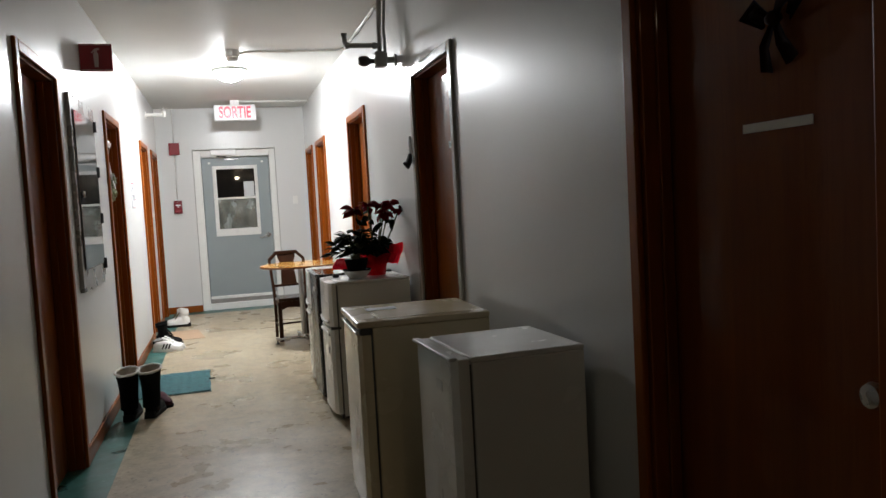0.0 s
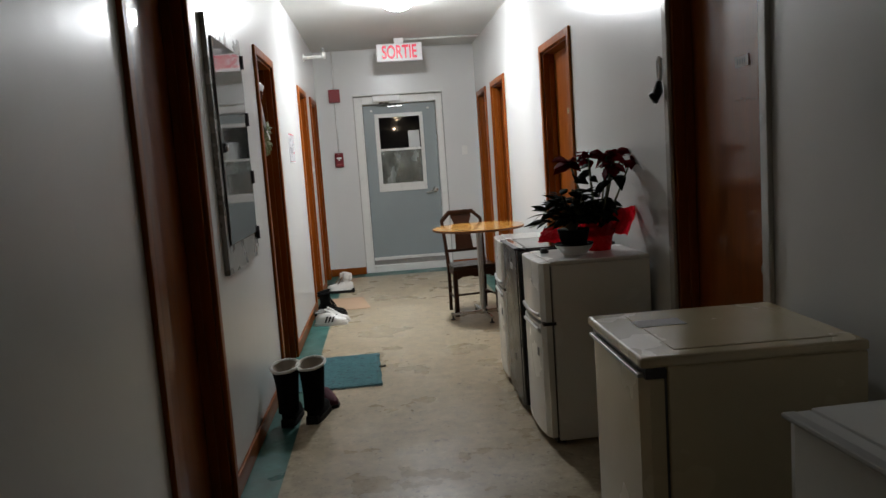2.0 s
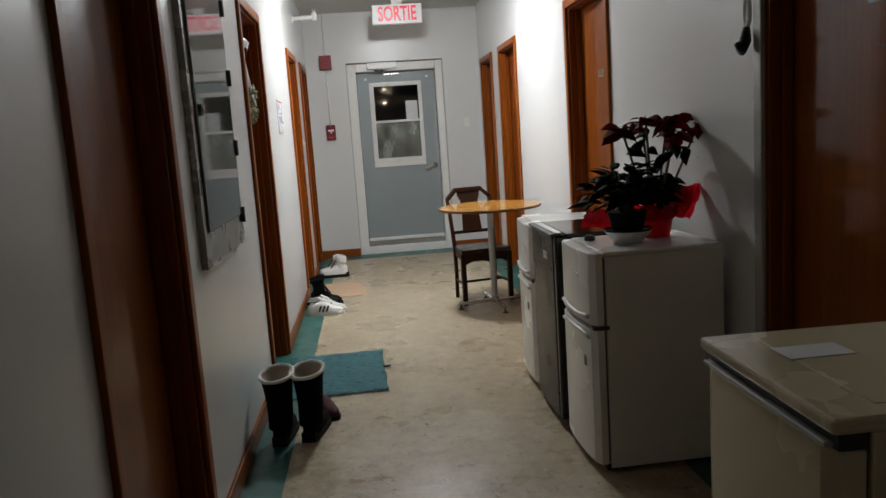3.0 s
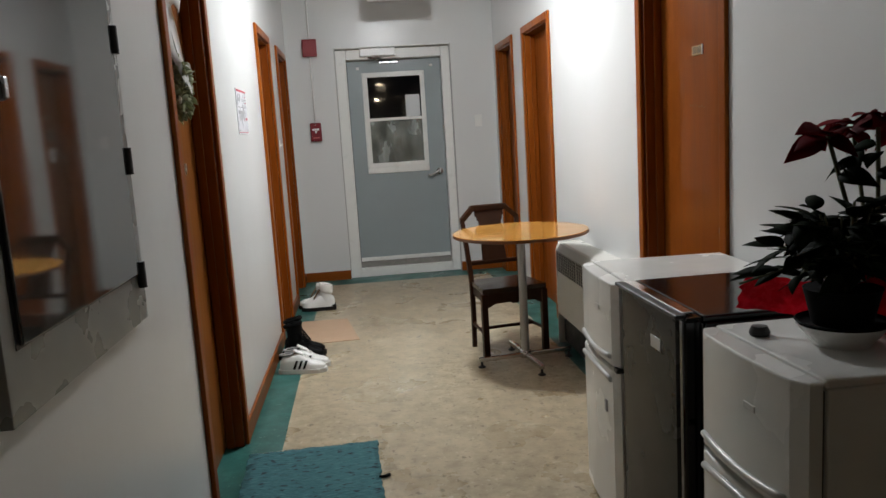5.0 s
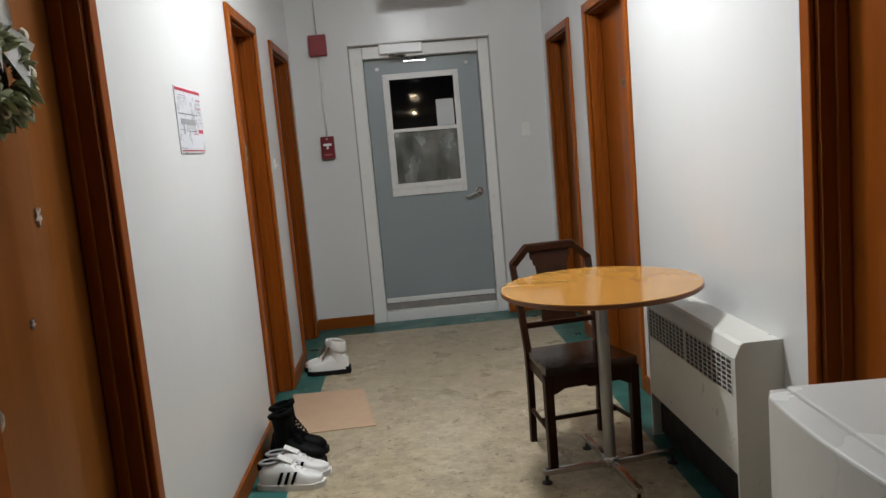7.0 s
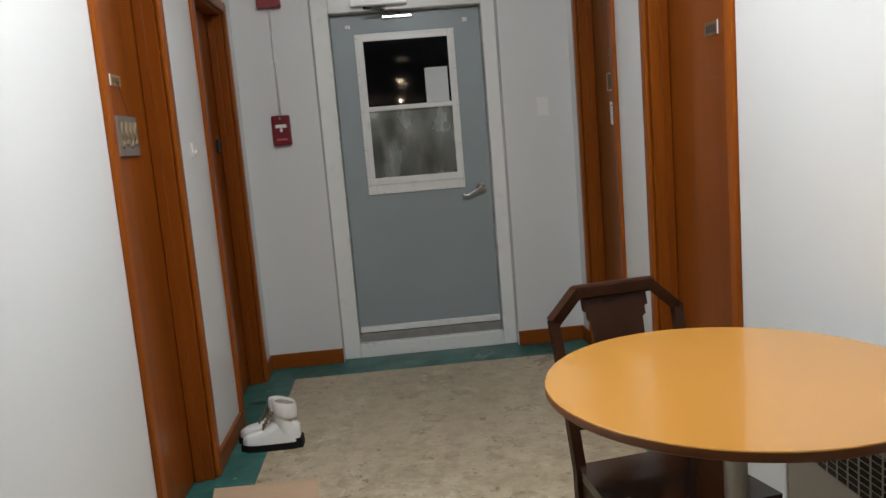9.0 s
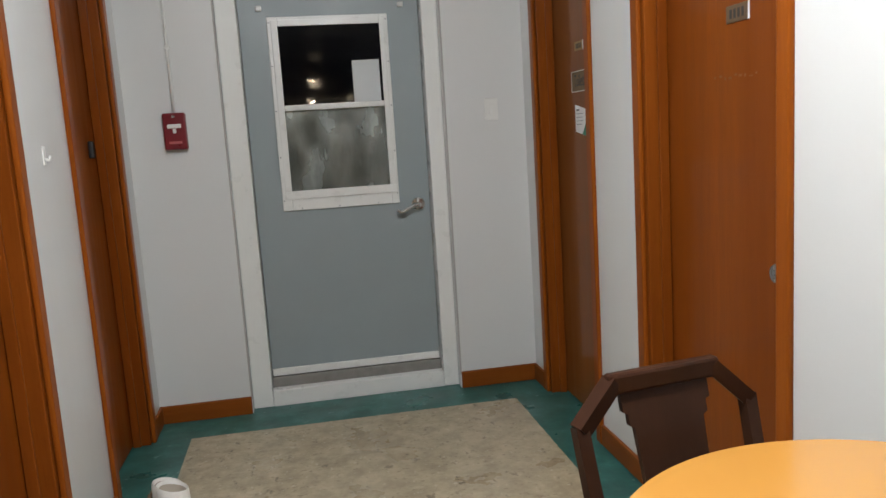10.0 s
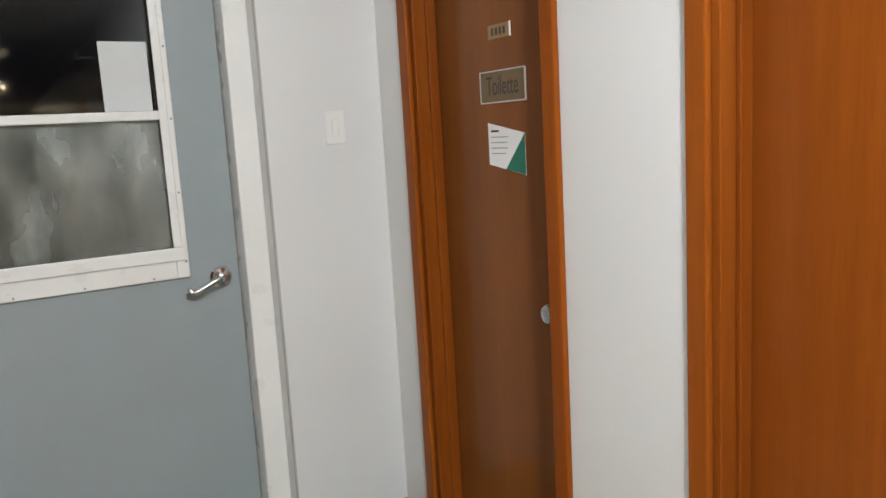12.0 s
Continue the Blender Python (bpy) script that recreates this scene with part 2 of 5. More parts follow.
def long_wall(name, x0, x1, doors, label):
    bm = bmesh.new()
    y = YB
    for a, b in doors:
        box(bm, x0, x1, y, a + TRIM_W * 0.6, F0, HC)
        box(bm, x0, x1, a + TRIM_W * 0.6, b - TRIM_W * 0.6, DOOR_TOP - TRIM_W * 0.6, HC)
        y = b - TRIM_W * 0.6
    box(bm, x0, x1, y, YE, F0, HC)
    bmesh.ops.remove_doubles(bm, verts=bm.verts[:], dist=1e-4)
    return setting(name, bm, WALL, label, "wall")


long_wall("wall_west", XL - 0.3, XL, LEFT_DOORS, "glossy off-white painted corridor wall with uneven sheen")
long_wall("wall_east", XR, XR + 0.3, RIGHT_DOORS, "glossy off-white painted corridor wall with uneven sheen")
setting("wall_south", boxed(XL - 0.3, XR + 0.3, YB - 0.2, YB, F0, HC), WALL, "off-white painted wall closing the far corridor", "wall")
# end wall with the opening of the exit door
FX0, FX1, FZ = -0.392, 0.686, 2.170
OPX0, OPX1, OPZ = -0.4005, 0.7065, 2.213
bm = box(bmesh.new(), XL - 0.3, OPX0, YE, YE + 0.3, F0, HC)
box(bm, OPX1, XR + 0.3, YE, YE + 0.3, F0, HC)
box(bm, OPX0, OPX1, YE, YE + 0.3, OPZ, HC)
bmesh.ops.remove_doubles(bm, verts=bm.verts[:], dist=1e-4)
setting("wall_north", bm, WALL, "glossy off-white painted end wall around the exit door", "wall")

# ---- baseboards ----
BASE_H = 0.056


def baseboard(x0, x1, y0, y1, mat):
    bm = boxed(x0, x1, y0, y1, F0, BASE_H, bevel=0.005)
    setting("baseboard", bm, mat, "orange varnished wooden baseboard, scuffed", "baseboard")


edges_l = [YB] + [v for d in LEFT_DOORS for v in d] + [YE - 0.0175]
for a, b in zip(edges_l[::2], edges_l[1::2]):
    baseboard(XL + 0.0005, XL + 0.016, a, b, WOOD_LOW)
edges_r = [YB] + [v for d in RIGHT_DOORS for v in d] + [YE - 0.0175]
for a, b in zip(edges_r[::2], edges_r[1::2]):
    baseboard(XR - 0.016, XR - 0.0005, a, b, WOOD_LOW)
baseboard(XL + 0.0005, OPX0 - 0.004, YE - 0.017, YE - 0.0005, WOOD_LOW_X)
baseboard(OPX1 + 0.004, XR - 0.0005, YE - 0.017, YE - 0.0005, WOOD_LOW_X)


# ---- room doors ----
LEAF_IN = 0.083


def room_door(number, side, y0, y1, label, casing_mat=WOOD_EDGE, knob_near=True, leaf_mat=WOOD, knob_mat=STEEL, knob_z=0.910):
    """A flush door deep in its lined opening. side: -1 in the west wall, 1 in the east wall."""
    face = XR if side > 0 else XL
    door = tagged(thing("door_%d" % number, (face, (y0 + y1) / 2, 0.0), label, "door"), kind="structure")
    w = (y1 - y0) / 2
    inner = w - TRIM_W

    def slab(d0, d1, a, b, z0, z1, bevel=0.003):
        xs = sorted((d0 * side, d1 * side))
        return boxed(xs[0], xs[1], a, b, z0, z1, bevel=bevel)

    top = DOOR_TOP - TRIM_W
    for a, b in ((-w, -inner), (inner, w)):
        part("casing", slab(-0.018, 0.001, a, b, F0, DOOR_TOP, 0.006), casing_mat, door)
    part("casing", slab(-0.0185, 0.001, -inner + 0.0005, inner - 0.0005, top, DOOR_TOP, 0.006), casing_mat, door)
    lin = inner - 0.006
    for s in (-1, 1):
        a, b = sorted((s * (lin + 0.02), s * (lin - 0.012)))
        part("jamb", slab(0.002, 0.14, a, b, F0, top + 0.004), WOOD, door)
        a, b = sorted((s * (lin - 0.0125), s * (lin - 0.026)))
        part("door_stop", slab(0.045, LEAF_IN - 0.003, a, b, F0, top - 0.012), WOOD, door)
    part("jamb", slab(0.0025, 0.14, -lin + 0.0125, lin - 0.0125, top - 0.012, top + 0.02), WOOD, door)
    leaf = part("leaf", slab(LEAF_IN, LEAF_IN + 0.042, -lin + 0.016, lin - 0.016, F0 + 0.008, top - 0.016, 0.002), leaf_mat, door)
    ky = (-1 if knob_near else 1) * (lin - 0.055)
    bm = lathe(bmesh.new(), [(0.0, 0.0), (0.032, 0.0), (0.033, 0.006), (0.014, 0.010), (0.012, 0.028), (0.024, 0.036), (0.028, 0.048), (0.024, 0.060), (0.0, 0.064)],
               (0, 0, 0), "X", 24)
    bmesh.ops.transform(bm, matrix=pose((LEAF_IN - 0.0005) * side, ky, knob_z, 0, 0, 180 if side > 0 else 0), verts=bm.verts[:])
    part("knob", bm, knob_mat, leaf, "round metal door knob", 35)
    return door, leaf


doors = {}
spec = [(-1, LEFT_DOORS[0], WOOD_EDGE, True), (-1, LEFT_DOORS[1], WOOD_EDGE, True), (-1, LEFT_DOORS[2], WOOD_EDGE, True), (-1, LEFT_DOORS[3], WOOD_EDGE, True),
        (1, RIGHT_DOORS[0], WOOD_EDGE, True), (1, RIGHT_DOORS[1], GREY_CASING, True), (1, RIGHT_DOORS[2], WOOD_EDGE, True), (1, RIGHT_DOORS[3], WOOD_EDGE, True),
        (1, RIGHT_DOORS[4], WOOD_EDGE, True)]
for i, (side, (a, b), cm, near) in enumerate(spec):
    words = "closed orange varnished wooden room door in a deep frame"
    if cm is GREY_CASING:
        words = "closed varnished wooden room door in a glossy grey painted casing"
    doors[i + 1] = room_door(i + 1, side, a, b, words, cm, near, WOOD_BROWN if i in (1, 8) else WOOD)

# ---- exit door in the end wall ----
LX0, LX1, LZ0, LZ1, LY = -0.288, 0.602, 0.145, 2.072, YE + 0.05
ex = tagged(thing("door_10", ((FX0 + FX1) / 2, YE, 0.0), "blue-grey painted steel exit door with a sash window, closed", "door"), kind="structure")
ox = (FX0 + FX1) / 2
RECESS, GROW = 0.09, 1.0277
EXIT = Matrix.Translation((-0.07 + GROW * (ox + 0.07), YE + RECESS, 1.33 * (1 - GROW))) @ Matrix.Diagonal((GROW, 1, GROW, 1))
ex.matrix_basis = EXIT


def local(x0, x1, y0, y1, z0, z1, bevel=0.002):
    return boxed(x0 - ox, x1 - ox, y0 - YE, y1 - YE, z0, z1, bevel=bevel)


part("frame", local(FX0, LX0 - 0.004, YE - 0.03, YE + 0.12, 0.0, FZ, 0.006), WHITE, ex, "white painted steel frame")
part("frame", local(LX1 + 0.004, FX1, YE - 0.03, YE + 0.12, 0.0, FZ, 0.006), WHITE, ex)
part("frame", local(LX0 - 0.0035, LX1 + 0.0035, YE - 0.0295, YE + 0.12, LZ1 + 0.004, FZ, 0.006), WHITE, ex)
part("sill", local(LX0 - 0.0035, LX1 + 0.0035, YE - 0.032, YE + 0.03, 0.0, 0.085, 0.004), WHITE, ex, "white painted raised sill")
part("threshold", local(LX0 - 0.0035, LX1 + 0.0035, YE + 0.031, YE + 0.14, 0.0, 0.136, 0.004), plain("worn_grey_threshold", (0.26, 0.25, 0.23), 0.5, metal=0.2, vary=0.35, scale=18.0), ex, "worn grey metal threshold")
# Grey strips stand for the shade line where the frame meets the wall.
JOINT_SHADE = plain("grey_joint_shade", (0.38, 0.37, 0.35), 0.7)
for x0, x1 in ((FX0 - 0.006, FX0 + 0.001), (FX1 - 0.001, FX1 + 0.006)):
    part("caulk_line", local(x0, x1, YE - RECESS - 0.003, YE - RECESS + 0.004, 0.075, FZ + 0.018, 0.0), JOINT_SHADE, ex, "grey strip painted as the shade line beside the frame")
part("drip_cap", local(FX0, FX1, YE - 0.105, YE - 0.02, FZ + 0.004, FZ + 0.018, 0.004), WHITE, ex, "thin white drip strip")
WX0, WX1, WZ0, WZ1 = -0.155, 0.442, 0.997, 1.957
GX0, GX1, GZ0, GZ1, GZM = -0.108, 0.402, 1.085, 1.914, 1.512
bm = local(LX0, GX0 - 0.012, LY, LY + 0.045, LZ0, LZ1, 0.0)
for q in ((GX1 + 0.012, LX1, LZ0, LZ1), (GX0 - 0.012, GX1 + 0.012, LZ0, GZ0 - 0.012), (GX0 - 0.012, GX1 + 0.012, GZ1 + 0.012, LZ1)):
    box(bm, q[0] - ox, q[1] - ox, LY - YE, LY - YE + 0.045, q[2], q[3])
bmesh.ops.remove_doubles(bm, verts=bm.verts[:], dist=1e-4)
leaf = part("leaf", bm, DOOR_GREY, ex, "blue-grey painted steel leaf")
# glazing frame with an inner step
for q in ((WX0, GX0, WZ0, WZ1), (GX1, WX1, WZ0, WZ1), (GX0 - 0.0005, GX1 + 0.0005, WZ0, GZ0), (GX0 - 0.0005, GX1 + 0.0005, GZ1, WZ1)):
    part("glazing_frame", local(q[0], q[1], LY - 0.014, LY + 0.0, q[2], q[3], 0.004), WHITE, leaf)
for q in ((WX0 + 0.018, GX0 + 0.004, GZ0 + 0.0125, WZ1 - 0.016), (GX1 - 0.004, WX1 - 0.018, GZ0 + 0.0125, WZ1 - 0.016), (GX0 + 0.0045, GX1 - 0.0045, GZ1 - 0.004, WZ1 - 0.016),
          (GX0 - 0.03, GX1 + 0.03, GZ0 - 0.03, GZ0 + 0.012)):
    part("glazing_bead", local(q[0], q[1], LY - 0.022, LY - 0.0135, q[2], q[3], 0.003), WHITE, leaf)
part("meeting_rail", local(GX0 + 0.004, GX1 - 0.004, LY - 0.026, LY + 0.03, GZM - 0.014, GZM + 0.014, 0.004), WHITE, leaf)
GLASS = material("night_glass", (1, 1, 1), 0.02, spec=0.9)
GLASS.node_tree.nodes["Principled BSDF"].inputs["IOR"].default_value = 1.55
GLASS.node_tree.nodes["Principled BSDF"].inputs["Transmission Weight"].default_value = 1.0
pane = local(GX0 - 0.008, GX1 + 0.008, LY + 0.012, LY + 0.017, GZM, GZ1 + 0.008, 0.0)
mid = Vector(((GX0 + GX1) / 2 - ox, LY - YE + 0.0145, 0.0))
bmesh.ops.transform(pane, matrix=Matrix.Translation(mid) @ Matrix.Rotation(radians(-0.60), 4, "Z") @ Matrix.Translation(-mid), verts=pane.verts[:])
part("pane", pane, GLASS, leaf, "clear pane, black with night").visible_shadow = False
FILM = material("wavy_plastic_film", (0.3, 0.31, 0.3), 0.12, metal=0.8, spec=0.6)
haze = noise_of(FILM, coords(FILM, (3.0, 1.0, 1.2)), 2.2, 4.0, 0.6)
drive(FILM, "Base Color", ramp(FILM, haze, [(0.30, (0.13, 0.15, 0.14)), (0.5, (0.28, 0.305, 0.29)), (0.72, (0.50, 0.53, 0.505))]))
drive(FILM, "Roughness", grey(FILM, noise_of(FILM, coords(FILM, (2.0, 1.0, 1.0)), 4.0, 3.0), 0.14, 0.34))
bump(FILM, noise_of(FILM, coords(FILM, (1.6, 1.0, 0.8)), 2.8, 1.0), 0.6, 0.020)
part("film_pane", local(GX0 - 0.008, GX1 + 0.008, LY + 0.002, LY + 0.005, GZ0 - 0.008, GZM, 0.0), FILM, leaf, "lower pane covered with cloudy wavy plastic film")
part("door_sweep", local(LX0 + 0.004, LX1 - 0.004, LY - 0.012, LY - 0.0005, LZ0 - 0.004, LZ0 + 0.034, 0.003), WHITE, leaf, "white screwed-on door sweep")
for x in (LX0 + 0.03, -0.02, 0.17, 0.36, LX1 - 0.03):
    part("screw", rod((x - ox, LY - YE - 0.012, LZ0 + 0.016), (x - ox, LY - YE - 0.0145, LZ0 + 0.016), 0.004, seg=10), WHITE, leaf)
for x, z in [(WX0 + 0.009, z) for z in (1.05, 1.27, 1.50, 1.72, 1.93)] + [(WX1 - 0.009, z) for z in (1.05, 1.27, 1.50, 1.72, 1.93)] + [(x, WZ0 + 0.010) for x in (-0.06, 0.13, 0.33)]:
    part("screw", rod((x - ox, LY - YE - 0.0135, z), (x - ox, LY - YE - 0.0165, z), 0.0036, seg=10), GREY_INK, leaf)
for x in (LX0 + 0.085, LX1 - 0.105):
    part("bumper", local(x, x + 0.03, LY - 0.016, LY - 0.0005, LZ1 - 0.085, LZ1 - 0.060, 0.004), WHITE, leaf)
hx, hz = 0.540, 0.982
bm = lathe(bmesh.new(), [(0.0, 0.0), (0.036, 0.0), (0.036, 0.008), (0.030, 0.014), (0.014, 0.016), (0.012, 0.05), (0.0, 0.05)], (0, 0, 0), "Y", 28)
bmesh.ops.transform(bm, matrix=pose(hx - ox, LY - YE - 0.0005, hz, 0, 0, 180), verts=bm.verts[:])
handle = part("lever_handle", bm, CHROME, leaf, "curved chrome lever handle", 35)
lever = [(hx - ox, LY - YE - 0.05, hz), (hx - ox - 0.03, LY - YE - 0.056, hz - 0.002), (hx - ox - 0.07, LY - YE - 0.052, hz - 0.022), (hx - ox - 0.095, LY - YE - 0.05, hz - 0.034), (hx - ox - 0.118, LY - YE - 0.05, hz - 0.022)]
part("lever", tube(bmesh.new(), arc(lever, 4), 0.0095, 12), CHROME, handle, smooth=50)
# door closer on the head of the frame
part("door_closer", local(-0.160, 0.175, YE - 0.085, YE - 0.0305, 2.098, 2.172, 0.008), plain("bright_white_enamel", (0.86, 0.86, 0.85), 0.3, vary=0.03), ex, "white door closer box")
part("closer_arm", tube(bmesh.new(), [(0.04 - ox, -0.045, 2.098), (0.04 - ox, -0.045, 2.084), (-0.08 - ox, -0.12, 2.080), (0.13 - ox, 0.036, 2.062)], 0.008, 8), STEEL, ex, "steel closer arm", 40)
part("arm_shoe", local(0.02, 0.20, LY - 0.025, LY - 0.0005, 2.035, 2.055, 0.004), STEEL, leaf)
# notice taped to the glass
bm = local(0.249, 0.387, LY + 0.0065, LY + 0.0075, GZM + 0.016, 1.735, 0.0)
notice = tagged(part("paper_notice", bm, plain("thin_notice_paper", (0.58, 0.60, 0.60), 0.7, vary=0.06), None), "white paper notice taped to the window pane", "notice")
notice.matrix_basis = EXIT


# ---- ceiling lamps ----
def ceiling_lamp(at, strength, tint=(0.97, 1.0, 1.03), size=1.0):
    lamp = thing("ceiling_lamp", at, "round frosted glass dome ceiling lamp, lit", "lamp", "ceiling lamps along the corridor")
    part("base_ring", lathe(bmesh.new(), [(0.0, 0.0), (0.165, 0.0), (0.172, -0.012), (0.165, -0.030), (0.0, -0.030)], (0, 0, 0)), WHITE, lamp, smooth=40)
    dome = [(0.150 * math.cos(a), -0.031 - 0.090 * math.sin(a)) for a in (math.pi / 2 * k / 8 for k in range(9))]
    part("shade", lathe(bmesh.new(), [(0.0, -0.031)] + dome, (0, 0, 0)), emitter("lit_frosted_glass", tint, strength), lamp, "glowing frosted glass dome", 60)
    for k in range(3):
        clip = boxed(0.140, 0.160, -0.009, 0.009, -0.052, -0.020, 0.003)
        bmesh.ops.transform(clip, matrix=Matrix.Rotation(2 * math.pi * k / 3 + 0.5, 4, "Z"), verts=clip.verts[:])
        part("clip", clip, STEEL, lamp, "metal clip holding the glass")
    part("finial", lathe(bmesh.new(), [(0.0, -0.120), (0.010, -0.121), (0.012, -0.129), (0.006, -0.139), (0.0, -0.140)], (0, 0, 0), seg=14), STEEL, lamp, smooth=40)
    lamp.scale = (size, size, size)


ceiling_lamp((0.125, 7.98, HC), LAMP_NEAR)
ceiling_lamp((0.125, -2.6, HC), LAMP_BACK, (1.0, 0.80, 0.56), 0.65)
ceiling_lamp((0.125, -11.6, HC), LAMP_FAR, (1.0, 0.80, 0.56), 0.65)

# ---- ceiling services ----
junction = thing("junction_box", (0.135, 7.02, HC), "white painted electrical junction box under the ceiling", "junction box")
part("body", lathe(bmesh.new(), [(0.0, 0.0), (0.062, 0.0), (0.062, -0.060), (0.056, -0.068), (0.0, -0.068)], seg=8), WHITE, junction)
part("cover", lathe(bmesh.new(), [(0.0, -0.0685), (0.050, -0.0685), (0.050, -0.092), (0.042, -0.10), (0.0, -0.10)], seg=20), WHITE, junction, smooth=40)


def conduit(points, r, label, straps=()):
    c = thing("conduit", points[0], label, "conduit")
    o = Vector(points[0])
    part("pipe", tube(bmesh.new(), arc([Vector(p) - o for p in points], 5), r, 10), WHITE, c, smooth=60)
    for p in straps:
        q = Vector(p) - o
        part("strap", boxed(q.x - r - 0.006, q.x + r + 0.006, q.y - 0.010, q.y + 0.010, q.z - r - 0.003, q.z + r + 0.003, 0.003), WHITE, c)


conduit([(0.20, 7.02, HC - 0.030), (0.30, 7.0, HC - 0.014), (1.06, 6.97, HC - 0.014), (1.118, 6.90, HC - 0.014), (1.118, 0.0, HC - 0.014)], 0.012,
        "white painted electrical conduit along the ceiling corner", [(0.6, 6.99, HC - 0.014), (1.118, 6.2, HC - 0.014), (1.118, 5.4, HC - 0.014), (1.118, 4.3, HC - 0.014), (1.118, 3.2, HC - 0.014)])
conduit([(0.21, 10.30, HC - 0.013), (1.135, 10.30, HC - 0.013)], 0.012, "white painted electrical conduit from the exit sign to the wall", [(0.7, 10.30, HC - 0.013)])
conduit([(-0.63, YE - 0.010, HC), (-0.63, YE - 0.010, 2.302)], 0.007, "thin white cable conduit above the alarm bell")
conduit([(-0.632, YE - 0.010, 2.136), (-0.632, YE - 0.010, 1.526)], 0.007, "thin white cable conduit between bell and pull station", [(-0.632, YE - 0.010, 1.83)])

# sprinkler with its valve on the east wall
GREYP = plain("grey_painted_pipe", (0.36, 0.36, 0.345), 0.38, vary=0.15, scale=12.0)
spr = thing("sprinkler_valve", (1.03, 4.9, 2.28), "grey painted sprinkler pipework with a valve body", "sprinkler")
part("valve_body", boxed(-0.040, 0.046, -0.045, 0.045, -0.050, 0.052, 0.014), GREYP, spr, "cast grey valve body")
part("wall_pipe", rod((0.046, 0.0, 0.0), (0.105, 0.0, 0.0), 0.022), GREYP, spr, smooth=40)
part("wall_flange", rod((0.094, 0.0, 0.0), (0.1055, 0.0, 0.0), 0.040, bevel=0.003), GREYP, spr, smooth=40)
part("nozzle", lathe(bmesh.new(), [(0.0, -0.075), (0.020, -0.070), (0.034, -0.05), (0.036, -0.02), (0.026, 0.0), (0.016, 0.012), (0.016, 0.04)], (-0.075, 0.0, -0.008), "X", 20), plain("dark_bronze", (0.10, 0.09, 0.08), 0.35, metal=0.8), spr, "round dark bronze head", 40)
part("riser", tube(bmesh.new(), [(0.0, 0.0, 0.05), (0.004, 0.0, 0.20), (0.020, 0.0, 0.485)], 0.016, 12), GREYP, spr, smooth=60)
part("riser", tube(bmesh.new(), [(0.045, 0.02, 0.045), (0.040, 0.02, 0.20), (0.060, 0.02, 0.485)], 0.010, 10), GREYP, spr, smooth=60)
part("branch", tube(bmesh.new(), arc([(-0.005, 0.0, 0.095), (-0.225, 0.0, 0.092), (-0.228, 0.0, 0.155)], 5), 0.016, 12), GREYP, spr, smooth=60)
for x in (-0.02, -0.20):
    part("collar", rod((x, 0.0, 0.093), (x - 0.028, 0.0, 0.093), 0.023, bevel=0.003), GREYP, spr, smooth=40)
part("plug", rod((-0.229, 0.0, 0.150), (-0.229, 0.0, 0.172), 0.020, bevel=0.003), GREYP, spr, smooth=40)

side = thing("sidewall_sprinkler", (XL, 9.7, 2.532), "white painted sidewall sprinkler on a short pipe", "sprinkler")
part("pipe", rod((0.0, 0.0, 0.0), (0.215, 0.0, 0.0), 0.019), WHITE, side, smooth=40)
part("flange", rod((0.0, 0.0, 0.0), (0.012, 0.0, 0.0), 0.040, bevel=0.003), WHITE, side, smooth=40)
part("elbow", rod((0.215, 0.0, -0.026), (0.215, 0.0, 0.045), 0.024, bevel=0.006), WHITE, side, smooth=40)
part("head", lathe(bmesh.new(), [(0.0, 0.0), (0.016, 0.0), (0.012, 0.02), (0.008, 0.03), (0.022, 0.036), (0.022, 0.040), (0.0, 0.040)], (0.215, 0.0, 0.045), seg=16), STEEL, side, smooth=40)

# ---- exit sign ----
SIGN_W = plain("white_sign_panel", (0.80, 0.79, 0.80), 0.35, vary=0.04)
SIGN_R = emitter("lit_red_letters", (0.70, 0.012, 0.05), 0.30)
sign = thing("exit_sign", (0.19, 10.26, 2.504), "white ceiling-hung exit sign with red letters", "exit sign")
part("housing", boxed(-0.262, 0.262, -0.030, 0.030, 0.0, 0.201, 0.006), SIGN_W, sign)
part("canopy", boxed(-0.055, 0.055, -0.035, 0.035, 0.2015, HC - 2.504, 0.006), SIGN_W, sign)
lettering("letters", "SORTIE", 0.205, SIGN_R, sign, Matrix.Translation((0.0, -0.0315, 0.098)) @ Matrix.Rotation(radians(90), 4, "X"), 0.0012, 0.400, 0.0045)

# fire extinguisher flag sign
flag = thing("extinguisher_sign", (XL, 5.335, 2.382), "red fire extinguisher sign standing out from the wall", "sign")
part("board", boxed(0.0, 0.198, -0.012, 0.012, -0.088, 0.088, 0.003), RED, flag)
for z in (-0.082, 0.079):
    part("border", boxed(0.008, 0.192, -0.0135, -0.0122, z, z + 0.003), PAPER, flag)
pict = bmesh.new()
plate(pict, [(0.088, -0.062), (0.112, -0.062), (0.116, 0.020), (0.106, 0.040), (0.124, 0.052), (0.120, 0.060), (0.094, 0.056), (0.072, 0.030), (0.078, 0.026), (0.094, 0.042), (0.084, 0.020)], "XZ", -0.0138, 0.0014)
part("pictogram", pict, plain("pale_pictogram", (0.55, 0.42, 0.40), 0.5), flag)

